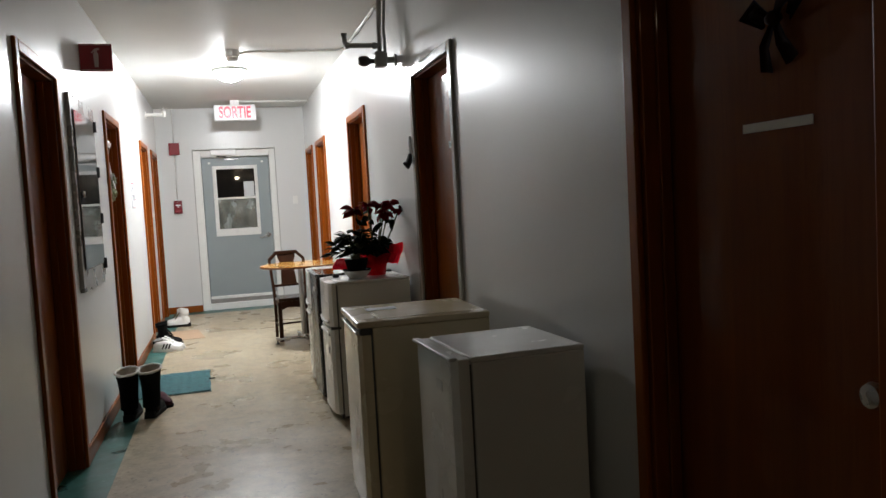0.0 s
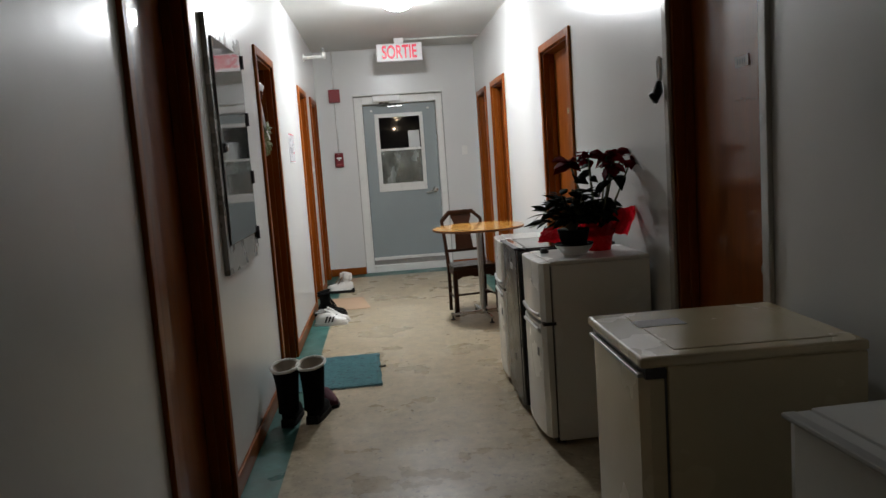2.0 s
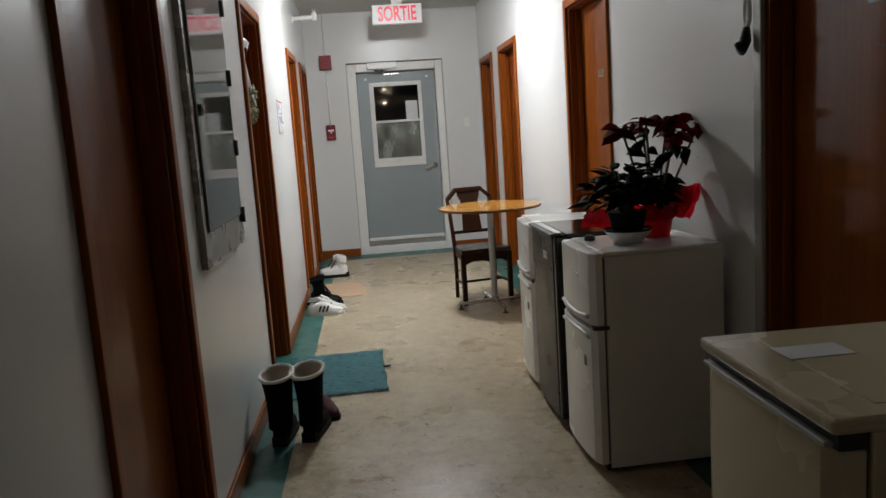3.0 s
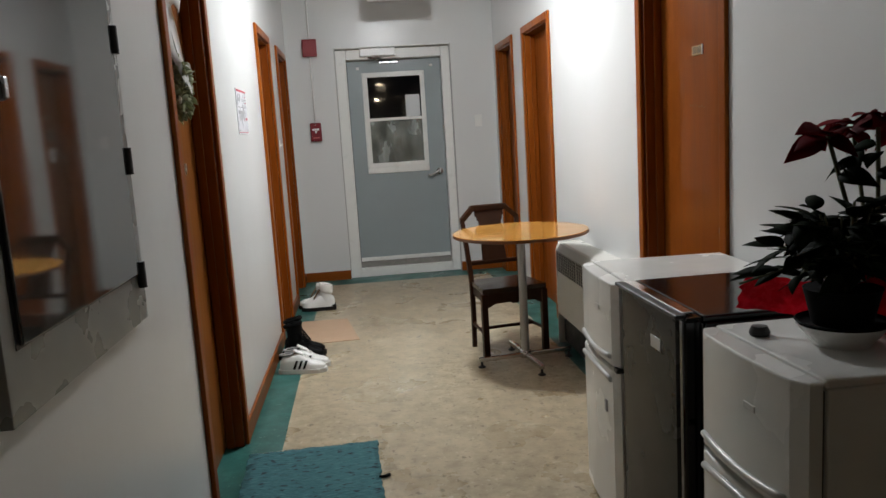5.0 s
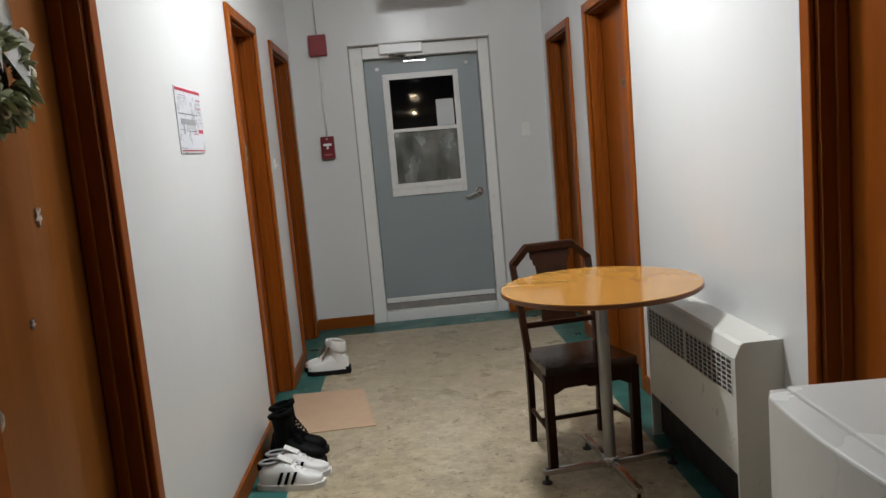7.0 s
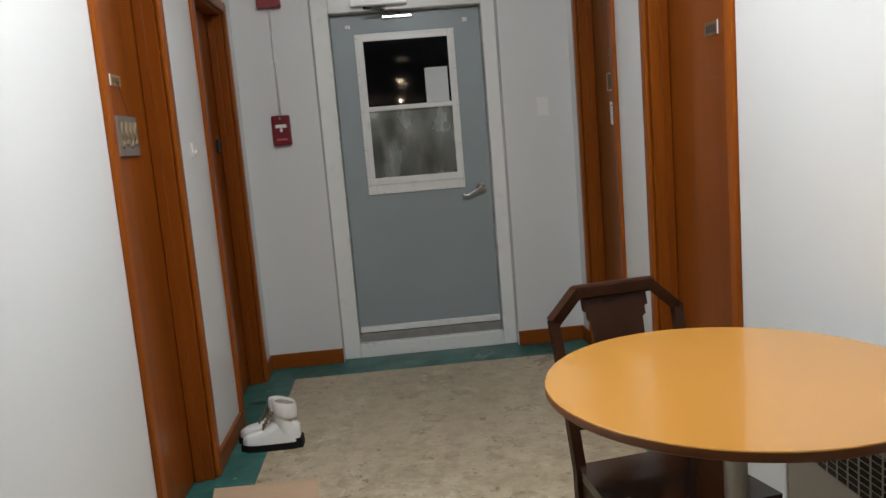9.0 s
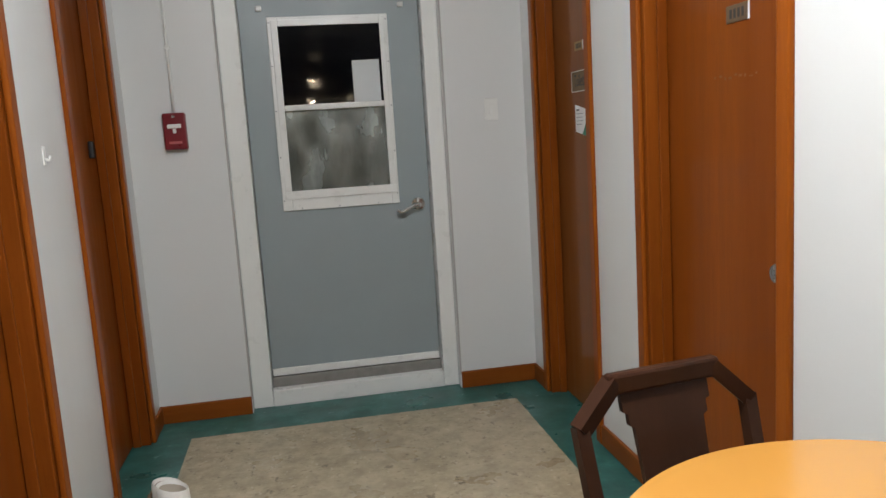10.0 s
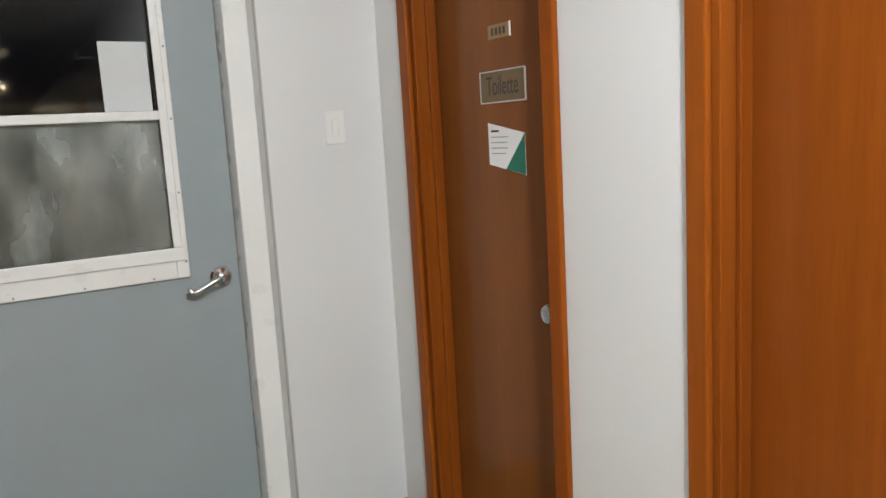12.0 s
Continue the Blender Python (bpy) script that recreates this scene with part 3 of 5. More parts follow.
# ---- end wall: bell, pull station, switch ----
bell = thing("alarm_bell", (-0.63, YE, 2.219), "square red fire alarm bell housing", "alarm")
part("housing", boxed(-0.068, 0.068, -0.052, 0.0, -0.080, 0.080, 0.006), RED, bell)
part("grille", boxed(-0.050, 0.050, -0.056, -0.0525, -0.060, 0.060, 0.002), RED, bell)
pull = thing("pull_station", (-0.632, YE, 1.43), "red fire alarm pull station with a white T handle", "alarm")
part("body", boxed(-0.053, 0.053, -0.045, 0.0, -0.088, 0.088, 0.008), plain("deep_red_enamel", (0.17, 0.006, 0.012), 0.35, vary=0.2), pull)
part("pull_bar", boxed(-0.032, 0.032, -0.056, -0.0455, 0.014, 0.034, 0.003), PAPER, pull, "white pull bar")
part("pull_bar", boxed(-0.008, 0.008, -0.055, -0.0455, -0.010, 0.013, 0.003), PAPER, pull)
part("label_strip", boxed(-0.030, 0.030, -0.0468, -0.0455, -0.060, -0.048), plain("dull_pink_print", (0.45, 0.12, 0.12), 0.5), pull)
part("key_lock", rod((0.0, -0.0455, 0.070), (0.0, -0.050, 0.070), 0.007, seg=12), STEEL, pull)
sw = thing("light_switch", (0.954, YE, 1.45), "white toggle light switch plate on the wall", "switch")
part("cover_plate", boxed(-0.036, 0.036, -0.006, 0.0, -0.057, 0.057, 0.003), WHITE, sw)
part("toggle", boxed(-0.013, 0.013, -0.010, -0.0062, -0.028, 0.028, 0.003), WHITE, sw)

# ---- west wall: electrical panel, evacuation plan ----
PANEL = plain("grey_satin_cabinet_enamel", (0.28, 0.285, 0.27), 0.28, metal=0.35, vary=0.1, scale=3.0)
DARK_GLASS = material("dark_glossy_glass", (0.045, 0.05, 0.048), 0.03)
DARK_GLASS.node_tree.nodes["Principled BSDF"].inputs["IOR"].default_value = 2.9
drive(DARK_GLASS, "Roughness", grey(DARK_GLASS, noise_of(DARK_GLASS, coords(DARK_GLASS), 5.0, 4.0), 0.03, 0.07))
bump(DARK_GLASS, noise_of(DARK_GLASS, coords(DARK_GLASS), 2.2, 0.0), 0.10, 0.003)
panel = thing("wall_cabinet", (XL, 5.108, 0.908), "large grey steel wall cabinet with a hinged dark glass door", "cabinet")
part("frame", boxed(0.0, 0.024, -0.42, 0.42, 0.0, 1.160, 0.002), PANEL, panel)
# Black sheet behind the door draws the shaded gap around it.
part("door_gap", boxed(0.0242, 0.0250, -0.372, 0.357, 0.125, 1.075), BLACK, panel)
pdoor = part("door", boxed(0.0252, 0.034, -0.362, 0.350, 0.132, 1.068, 0.002), DARK_GLASS, panel, "dark glossy glass door")
for z in (0.126, 0.428, 0.737, 1.039):
    part("hinge", rod((0.034, 0.372, z - 0.035), (0.034, 0.372, z + 0.035), 0.011, seg=12), BLACK, panel, "black barrel hinge", 40)
part("latch", rod((0.034, -0.332, 0.573), (0.046, -0.332, 0.573), 0.022, seg=20, bevel=0.003), BLACK, pdoor, "black round latch", 40)
part("latch_tab", boxed(0.046, 0.054, -0.339, -0.325, 0.555, 0.592, 0.002), STEEL, pdoor)

plan = thing("evacuation_plan", (XL, 7.818, 1.415), "laminated white evacuation plan with red and grey print", "notice")
plan.matrix_basis = Matrix.Translation((XL, 7.818, 1.415)) @ Matrix.Diagonal((1, 1.11, 1, 1))
part("sheet", boxed(0.0, 0.004, -0.160, 0.160, 0.0, 0.245, 0.001), plain("laminated_paper", (0.60, 0.61, 0.64), 0.3, vary=0.04), plan)
PRINT_R = plain("red_print", (0.45, 0.03, 0.06), 0.5)
for mat, a, b, z0, z1 in ((PRINT_R, -0.155, 0.155, 0.230, 0.241), (GREY_INK, -0.120, -0.05, 0.212, 0.216), (GREY_INK, -0.120, -0.03, 0.204, 0.207), (INK, -0.145, 0.095, 0.145, 0.148),
                          (GREY_INK, -0.125, 0.060, 0.108, 0.128), (GREY_INK, -0.140, -0.060, 0.085, 0.088), (INK, -0.03, 0.055, 0.082, 0.085), (PRINT_R, 0.085, 0.150, 0.078, 0.092), (PRINT_R, 0.02, 0.078, 0.072, 0.076),
                          (PRINT_R, 0.090, 0.150, 0.172, 0.176), (PRINT_R, 0.090, 0.150, 0.205, 0.208), (GREY_INK, 0.090, 0.150, 0.190, 0.193), (GREY_INK, 0.090, 0.140, 0.160, 0.162), (GREY_INK, 0.090, 0.145, 0.150, 0.152),
                          (GREY_INK, 0.090, 0.130, 0.130, 0.132), (GREY_INK, 0.090, 0.142, 0.118, 0.120), (PRINT_R, -0.150, 0.150, 0.008, 0.012), (GREY_INK, -0.150, -0.090, 0.018, 0.021), (GREY_INK, -0.100, -0.085, 0.070, 0.108)):
    part("print", boxed(0.0042, 0.0048, a, b, z0, z1), mat, plan)

hook = thing("wall_hook", (XL, 9.70, 1.345), "small white adhesive wall hook", "hook")
part("pad", boxed(0.0, 0.005, -0.012, 0.012, -0.030, 0.030, 0.002), WHITE, hook)
part("peg", tube(bmesh.new(), arc([(0.005, 0, -0.01), (0.018, 0, -0.018), (0.020, 0, 0.0)], 3), 0.004, 8), WHITE, hook, smooth=60)


# ---- plates, cards and ornaments on the doors ----
def on_leaf(number, y, z):
    """A place on the face of a door's leaf, in that leaf's own space."""
    door, leaf = doors[number]
    side = 1 if number > 4 else -1
    return leaf, side, LEAF_IN * side, y - door.matrix_basis.translation.y, z


def number_plate(number, y, z, w=0.100, h=0.038, words="", mat=BRASS):
    leaf, side, x, yy, zz = on_leaf(number, y, z)
    a, b = sorted((x, x - 0.003 * side))
    p = part("number_plate", boxed(a, b, yy - w / 2, yy + w / 2, zz - h / 2, zz + h / 2, 0.001), mat, leaf, "small brass room number plate")
    face = x - 0.0034 * side
    part("plate_edge", boxed(*sorted((x - 0.0005 * side, x - 0.0042 * side)), yy - w / 2 - 0.0045, yy - w / 2 - 0.0005, zz - h / 2, zz + h / 2), PAPER, p, "pale plate edge")
    if words:
        m = Matrix.Translation((face, yy, zz)) @ Matrix(((0, 0, -side, 0), (-side, 0, 0, 0), (0, 1, 0, 0), (0, 0, 0, 1)))
        lettering("digits", words, h * 0.9, INK, p, m, 0.0003, w * 0.72)
    else:
        for k in range(4):
            c = yy - w * 0.27 + k * w * 0.18
            a, b = sorted((face, face - 0.0005 * side))
            part("digit", boxed(a, b, c - w * 0.05, c + w * 0.05, zz - h * 0.26, zz + h * 0.26), INK, p)
    return p


number_plate(7, 6.572, 1.636, 0.100, 0.040, "5320")
number_plate(6, 3.971, 1.643, 0.104, 0.040, mat=plain("dull_plate", (0.20, 0.17, 0.13), 0.45, metal=0.3))
number_plate(8, 9.117, 1.627, 0.115, 0.050, mat=plain("tarnished_plate", (0.12, 0.075, 0.04), 0.5, metal=0.0))
number_plate(9, 10.390, 1.690, 0.105, 0.040)
number_plate(3, 9.094, 1.600, 0.105, 0.038)
toi = number_plate(9, 10.383, 1.535, 0.214, 0.086, "Toilette", plain("dark_bronze_plate", (0.17, 0.115, 0.06), 0.75, metal=0.1, vary=0.2, scale=25.0))
x9, y9, z9 = on_leaf(9, 10.383, 1.535)[2:]
for a, b, c, d in ((-0.109, 0.109, 0.043, 0.0465), (-0.109, 0.109, -0.0465, -0.043), (-0.1105, -0.107, -0.043, 0.043), (0.107, 0.1105, -0.043, 0.043)):
    part("plate_rim", boxed(x9 - 0.0045, x9, y9 + a, y9 + b, z9 + c, z9 + d), plain("pale_rim", (0.62, 0.60, 0.55), 0.35, metal=0.4), toi)
card = thing("notice_card", (XR + LEAF_IN, 10.376, 1.354), "white and green paper card taped to a wooden door", "notice")
part("sheet", plate(bmesh.new(), [(0.089, 0.078), (-0.089, 0.045), (-0.089, -0.074), (0.089, -0.045)], "YZ", -0.0012, 0.0012), PAPER, card)
part("green_corner", plate(bmesh.new(), [(-0.089, 0.044), (-0.089, -0.073), (0.005, -0.0585)], "YZ", -0.0018, 0.0006), plain("green_print", (0.01, 0.16, 0.10), 0.5), card)
for k, w in enumerate((0.040, 0.085, 0.078, 0.082, 0.070)):
    zz = 0.050 - 0.016 * k
    part("print", boxed(-0.0017, -0.0012, 0.075 - w, 0.075, zz, zz + (0.006 if k == 0 else 0.003)), INK if k == 0 else GREY_INK, card)
# scraped glue marks
SCRAPE = plain("pale_glue_scrape", (0.20, 0.068, 0.016), 0.7, vary=0.4, scale=60.0)
rnd = random.Random(3)
for number, y0, y1, z in ((8, 9.02, 9.255, 1.446), (7, 6.50, 6.66, 1.40), (6, 3.86, 4.05, 1.50)):
    leaf, s, x, yc, zc = on_leaf(number, 0.0, z)
    y = y0
    while y < y1:
        w = rnd.uniform(0.006, 0.020)
        zz = zc + rnd.uniform(-0.005, 0.005)
        part("glue_mark", boxed(x - 0.0006, x, y + yc, y + yc + w, zz, zz + rnd.uniform(0.004, 0.009)), SCRAPE, leaf)
        y += w + rnd.uniform(0.004, 0.02)
# strip on the nearest east door
strip = thing("tape_strip", (XR + LEAF_IN, 1.350, 1.4695), "pale strip of tape stuck on a dark door", "tape")
part("tape", boxed(-0.0015, 0.0, -0.118, 0.118, -0.011, 0.011, 0.0005), plain("pale_tape", (0.80, 0.74, 0.64), 0.5), strip)


def leaf_mesh(name, length, width, mat, fold=0.15, droop=0.25, tip=1.6):
    """One pointed leaf along +x, folded along its rib and drooping."""
    bm = bmesh.new()
    rows = []
    n = 6
    for i in range(n + 1):
        u = i / n
        w = width * 0.5 * (math.sin(math.pi * min(1.0, u ** 0.8)) ** 0.8) * (1.0 if u < 0.5 else (1 - ((u - 0.5) * 2) ** tip * 0.35))
        z = -droop * length * u * u
        x = length * u
        rows.append([bm.verts.new((x, -w, z + fold * w)), bm.verts.new((x, 0, z)), bm.verts.new((x, w, z + fold * w))])
    for a, b in zip(rows, rows[1:]):
        for k in range(2):
            bm.faces.new((a[k], a[k + 1], b[k + 1], b[k]))
    bmesh.ops.remove_doubles(bm, verts=bm.verts[:], dist=1e-5)
    bmesh.ops.solidify(bm, geom=bm.faces[:], thickness=0.0012)
    me = bpy.data.meshes.new(name)
    for f in bm.faces:
        f.smooth = True
    bm.to_mesh(me)
    bm.free()
    me.materials.append(mat)
    return me


def foliage(name, light, dark):
    m = material(name, light, 0.65, spec=0.08)
    info = m.node_tree.nodes.new("ShaderNodeObjectInfo")
    geo = m.node_tree.nodes.new("ShaderNodeNewGeometry")
    c = mix(m, info.outputs["Random"], dark, light)
    c = mix(m, mix(m, geo.outputs["Random Per Island"], (0.0, 0.0, 0.0), (0.55, 0.55, 0.55)), c, dark)
    c = mix(m, grey(m, noise_of(m, coords(m), 40.0), 0.0, 0.35), c, dark)
    drive(m, "Base Color", c)
    through_leaf = add(m, "ShaderNodeBsdfTranslucent")
    m.node_tree.links.new(c, through_leaf.inputs["Color"])
    both = add(m, "ShaderNodeMixShader", Fac=0.35)
    m.node_tree.links.new(m.node_tree.nodes["Principled BSDF"].outputs[0], both.inputs[1])
    m.node_tree.links.new(through_leaf.outputs[0], both.inputs[2])
    m.node_tree.links.new(both.outputs[0], m.node_tree.nodes["Material Output"].inputs["Surface"])
    return m


def put_leaf(name, me, at, way, roll, scale, parent):
    ob = new(name, me)
    ob.parent = parent
    q = Vector(way).to_track_quat("X", "Z").to_matrix().to_4x4()
    ob.matrix_basis = Matrix.Translation(at) @ q @ Matrix.Rotation(roll, 4, "X") @ Matrix.Diagonal((scale, scale, scale, 1))
    return ob


# wreath with a ribbon on the second west door
GREENERY = foliage("dusty_artificial_greenery", (0.82, 0.80, 0.64), (0.32, 0.35, 0.20))
RIBBON = plain("white_ribbon", (0.84, 0.83, 0.81), 0.5, vary=0.1)
wr = thing("door_wreath", (XL - LEAF_IN, 6.455, 1.656), "dusty artificial leaf wreath with white ribbon on a door", "wreath")
part("ring", tube(bmesh.new(), [(0.02, 0.10 * math.sin(a), -0.075 + 0.075 * math.cos(a)) for a in (2 * math.pi * k / 20 for k in range(21))], 0.012, 8), plain("brown_twig", (0.10, 0.06, 0.03), 0.8), wr, smooth=60)
rnd = random.Random(11)
bm = bmesh.new()
small = leaf_mesh("wreath_leaf", 0.046, 0.038, GREENERY, 0.35, 0.15)
for k in range(250):
    a = rnd.uniform(0, 2 * math.pi)
    rr = rnd.uniform(0.25, 1.0) ** 0.6
    at = Vector((0.014 + 0.060 * (1.1 - rr) + rnd.uniform(0.0, 0.028), 0.134 * rr * math.sin(a), -0.075 + 0.106 * rr * math.cos(a)))
    way = Vector((rnd.uniform(0.15, 1.3), math.sin(a) + rnd.uniform(-0.8, 0.8), math.cos(a) * 0.8 + rnd.uniform(-0.8, 0.6)))
    q = Matrix.Translation(at) @ way.to_track_quat("X", "Z").to_matrix().to_4x4() @ Matrix.Rotation(rnd.uniform(-1, 1), 4, "X") @ Matrix.Scale(rnd.uniform(0.6, 1.1), 4)
    old = len(bm.verts)
    bm.from_mesh(small)
    bm.verts.ensure_lookup_table()
    bmesh.ops.transform(bm, matrix=q, verts=bm.verts[old:])
tagged(part("greenery", bm, GREENERY, wr, "dusty grey-green artificial leaves"), kind="stuff")


def ribbon(name, middle, widths, fold, label="", cloth=RIBBON, owner=wr, lift=1.3):
    """A cloth band along a line of points, with a slight crease along its middle."""
    bm = bmesh.new()
    rows = []
    for i, (p, w) in enumerate(zip(middle, widths)):
        a = Vector(middle[max(0, i - 1)])
        b = Vector(middle[min(len(middle) - 1, i + 1)])
        side = (b - a).cross(Vector((1, 0, 0))).normalized() * w
        p = Vector((p[0] * lift, p[1], p[2]))
        rows.append([bm.verts.new(p - side), bm.verts.new(p - side * 0.45 + Vector((fold, 0, 0))), bm.verts.new(p + side * 0.25 + Vector((fold * 0.3, 0, 0))), bm.verts.new(p + side)])
    for a, b in zip(rows, rows[1:]):
        for j in range(3):
            bm.faces.new((a[j], a[j + 1], b[j + 1], b[j]))
    bmesh.ops.solidify(bm, geom=bm.faces[:], thickness=0.0015)
    part(name, bm, cloth, owner, label, 60)


ribbon("ribbon", [(0.060, -0.030, -0.010), (0.045, -0.075, 0.07), (0.035, -0.060, 0.16), (0.030, -0.030, 0.27)], [0.030, 0.056, 0.058, 0.048], 0.018, "white satin ribbon")
ribbon("ribbon", [(0.062, 0.000, -0.010), (0.050, 0.035, 0.06), (0.038, 0.040, 0.16), (0.030, 0.020, 0.27)], [0.032, 0.056, 0.058, 0.046], -0.016)
ribbon("bow_loop", [(0.040, -0.100, 0.235), (0.056, -0.03, 0.262), (0.056, 0.05, 0.255), (0.040, 0.115, 0.225)], [0.040, 0.026, 0.028, 0.042], 0.012)
ribbon("bow_tail", [(0.076, -0.005, 0.020), (0.090, -0.045, -0.010), (0.094, -0.070, -0.045)], [0.024, 0.044, 0.054], 0.010, lift=0.9)
ribbon("bow_tail", [(0.076, 0.000, 0.020), (0.094, 0.050, -0.020), (0.098, 0.100, -0.048)], [0.026, 0.046, 0.056], -0.008, lift=0.9)
for yy, zz in ((0.11, 0.02), (0.12, -0.06), (0.07, -0.14), (-0.10, -0.12), (-0.02, -0.15)):
    part("blossom", lathe(bmesh.new(), [(0.0, 0.0), (0.012, 0.004), (0.018, 0.014), (0.010, 0.022), (0.0, 0.024)], (0.06, yy, zz), "X", 8), plain("cream_petals", (0.60, 0.56, 0.42), 0.6), wr)
for yy, zz, sc in ((6.66, 1.276, 1.0), (6.555, 1.040, 0.5)):
    st = thing("star_ornament", (XL - LEAF_IN, yy, zz), "small silvery star stuck on a wooden door", "ornament")
    part("star", plate(bmesh.new(), [((0.020 if k % 2 else 0.009) * sc * math.sin(math.pi * k / 5), (0.026 if k % 2 else 0.011) * sc * math.cos(math.pi * k / 5)) for k in range(10)], "YZ", 0.0, 0.005), plain("silver_foil", (0.7, 0.66, 0.62), 0.3, metal=0.7), st)

# dark bow on the nearest east door
BOW = plain("dark_brown_ribbon", (0.030, 0.008, 0.003), 0.8, vary=0.3, scale=20.0)
BOW.node_tree.nodes["Principled BSDF"].inputs["Specular IOR Level"].default_value = 0.1
bow = thing("door_bow", (XR + LEAF_IN, 1.320, 1.705), "dark brown ribbon bow hanging on a dark door", "ornament")
part("knot", lathe(bmesh.new(), [(0.0, -0.020), (0.012, -0.016), (0.018, 0.0), (0.012, 0.016), (0.0, 0.020)], (-0.026, 0.0, 0.0), "Y", 12), BOW, bow, smooth=60)
ribbon("bow_loop", [(-0.030, 0.010, 0.0), (-0.045, 0.045, 0.030), (-0.035, 0.085, 0.022), (-0.020, 0.040, -0.006)], [0.010, 0.022, 0.024, 0.012], 0.008, "", BOW, bow, 1.0)
ribbon("bow_loop", [(-0.030, -0.010, 0.0), (-0.045, -0.045, 0.030), (-0.035, -0.085, 0.022), (-0.020, -0.040, -0.006)], [0.010, 0.022, 0.024, 0.012], 0.008, "", BOW, bow, 1.0)
ribbon("bow_tail", [(-0.024, 0.005, -0.010), (-0.028, 0.030, -0.060), (-0.014, 0.040, -0.115)], [0.010, 0.018, 0.022], 0.006, "", BOW, bow, 1.0)
ribbon("bow_tail", [(-0.024, -0.005, -0.010), (-0.028, -0.026, -0.055), (-0.014, -0.044, -0.100)], [0.010, 0.018, 0.022], 0.006, "", BOW, bow, 1.0)

# hanging plaque on the third west door
GILT = plain("dull_gilt", (0.24, 0.165, 0.085), 0.55, metal=0.2, vary=0.3, scale=40.0)
pq = thing("door_plaque", (XL - LEAF_IN, 9.125, 1.335), "grey plaque with golden cut letters hanging on a string", "plaque")
part("board", boxed(0.002, 0.010, -0.112, 0.112, 0.0, 0.142, 0.002), plain("grey_plaque", (0.17, 0.145, 0.125), 0.6, vary=0.25, scale=25.0), pq)
for k in range(4):
    c = -0.072 + 0.047 * k
    part("letter_shape", tube(bmesh.new(), arc([(0.012, c, 0.030 + 0.012 * (k % 2)), (0.012, c + 0.018, 0.055), (0.012, c - 0.004, 0.088), (0.012, c + 0.016, 0.118)], 4), 0.0065, 8), GILT, pq, smooth=60)
part("string", tube(bmesh.new(), [(0.006, 0.055, 0.142), (0.006, -0.03, 0.262)], 0.0018, 6), INK, pq)
part("latch", boxed(-LEAF_IN - 0.0, -LEAF_IN + 0.022, 0.20, 0.232, 1.325, 1.400, 0.006), BLACK, doors[4][1], "black night latch")

# small hanging thing by the painted casing, not identified; the shoehorn is a guess
hk = thing("shoehorn", (XR, 4.53, 1.56), "small black object hanging from a white loop on the wall", "shoehorn")
part("nail", rod((0.0, 0.0, 0.17), (-0.030, 0.0, 0.17), 0.004, seg=8), STEEL, hk)
part("loop", tube(bmesh.new(), [(-0.022, 0.018 * math.sin(a), 0.125 + 0.050 * math.cos(a)) for a in (2 * math.pi * k / 14 for k in range(15))], 0.008, 8), PAPER, hk, smooth=60)
part("horn", tube(bmesh.new(), [(-0.024, 0.0, 0.072), (-0.034, -0.008, 0.03), (-0.052, -0.016, 0.0), (-0.075, -0.024, 0.018)], [0.012, 0.022, 0.024, 0.008], 10), BLACK, hk, smooth=60)


# ---- refrigerators along the east wall, fronts to the west ----
FRIDGE = plain("white_fridge_enamel", (0.78, 0.78, 0.745), 0.24, vary=0.04, scale=1.5, grain=0.08)
FRIDGE_OLD = plain("yellowed_fridge_enamel", (0.66, 0.56, 0.365), 0.24, vary=0.12, scale=1.5, grain=0.08)
FRIDGE_BLACK = plain("black_fridge_enamel", (0.010, 0.010, 0.011), 0.10, vary=0.2, scale=4.0, grain=0.08)
FRIDGE_DARK = plain("dark_silver_door", (0.010, 0.0095, 0.008), 0.25, metal=0.0, vary=0.08, scale=2.0, grain=0.05, coat=0.0)
FRIDGE_DARK.node_tree.nodes["Principled BSDF"].inputs["Specular IOR Level"].default_value = 0.12
GASKET = plain("grey_gasket", (0.09, 0.09, 0.085), 0.7)
CAST = plain("silvery_plastic", (0.50, 0.50, 0.48), 0.36, metal=0.2)


def bowed(x_front, x_back, w, z0, z1, bulge, edge=0.014):
    """A door slab whose front bows outward."""
    out = [(x_back, -w / 2)]
    for i in range(13):
        u = -1 + 2 * i / 12
        side = max(0.0, (abs(u) - 0.86) / 0.14)
        out.append((x_front - bulge * (1 - u * u) + edge * side * side, u * w / 2))
    out.append((x_back, w / 2))
    bm = plate(bmesh.new(), out, "XY", z0, z1 - z0)
    rims = [e for e in bm.edges if abs(e.verts[0].co.z - e.verts[1].co.z) < 1e-6 and e.calc_length() < w * 0.5]
    bmesh.ops.bevel(bm, geom=rims, offset=0.005, segments=2, profile=0.5, affect="EDGES")
    return bm


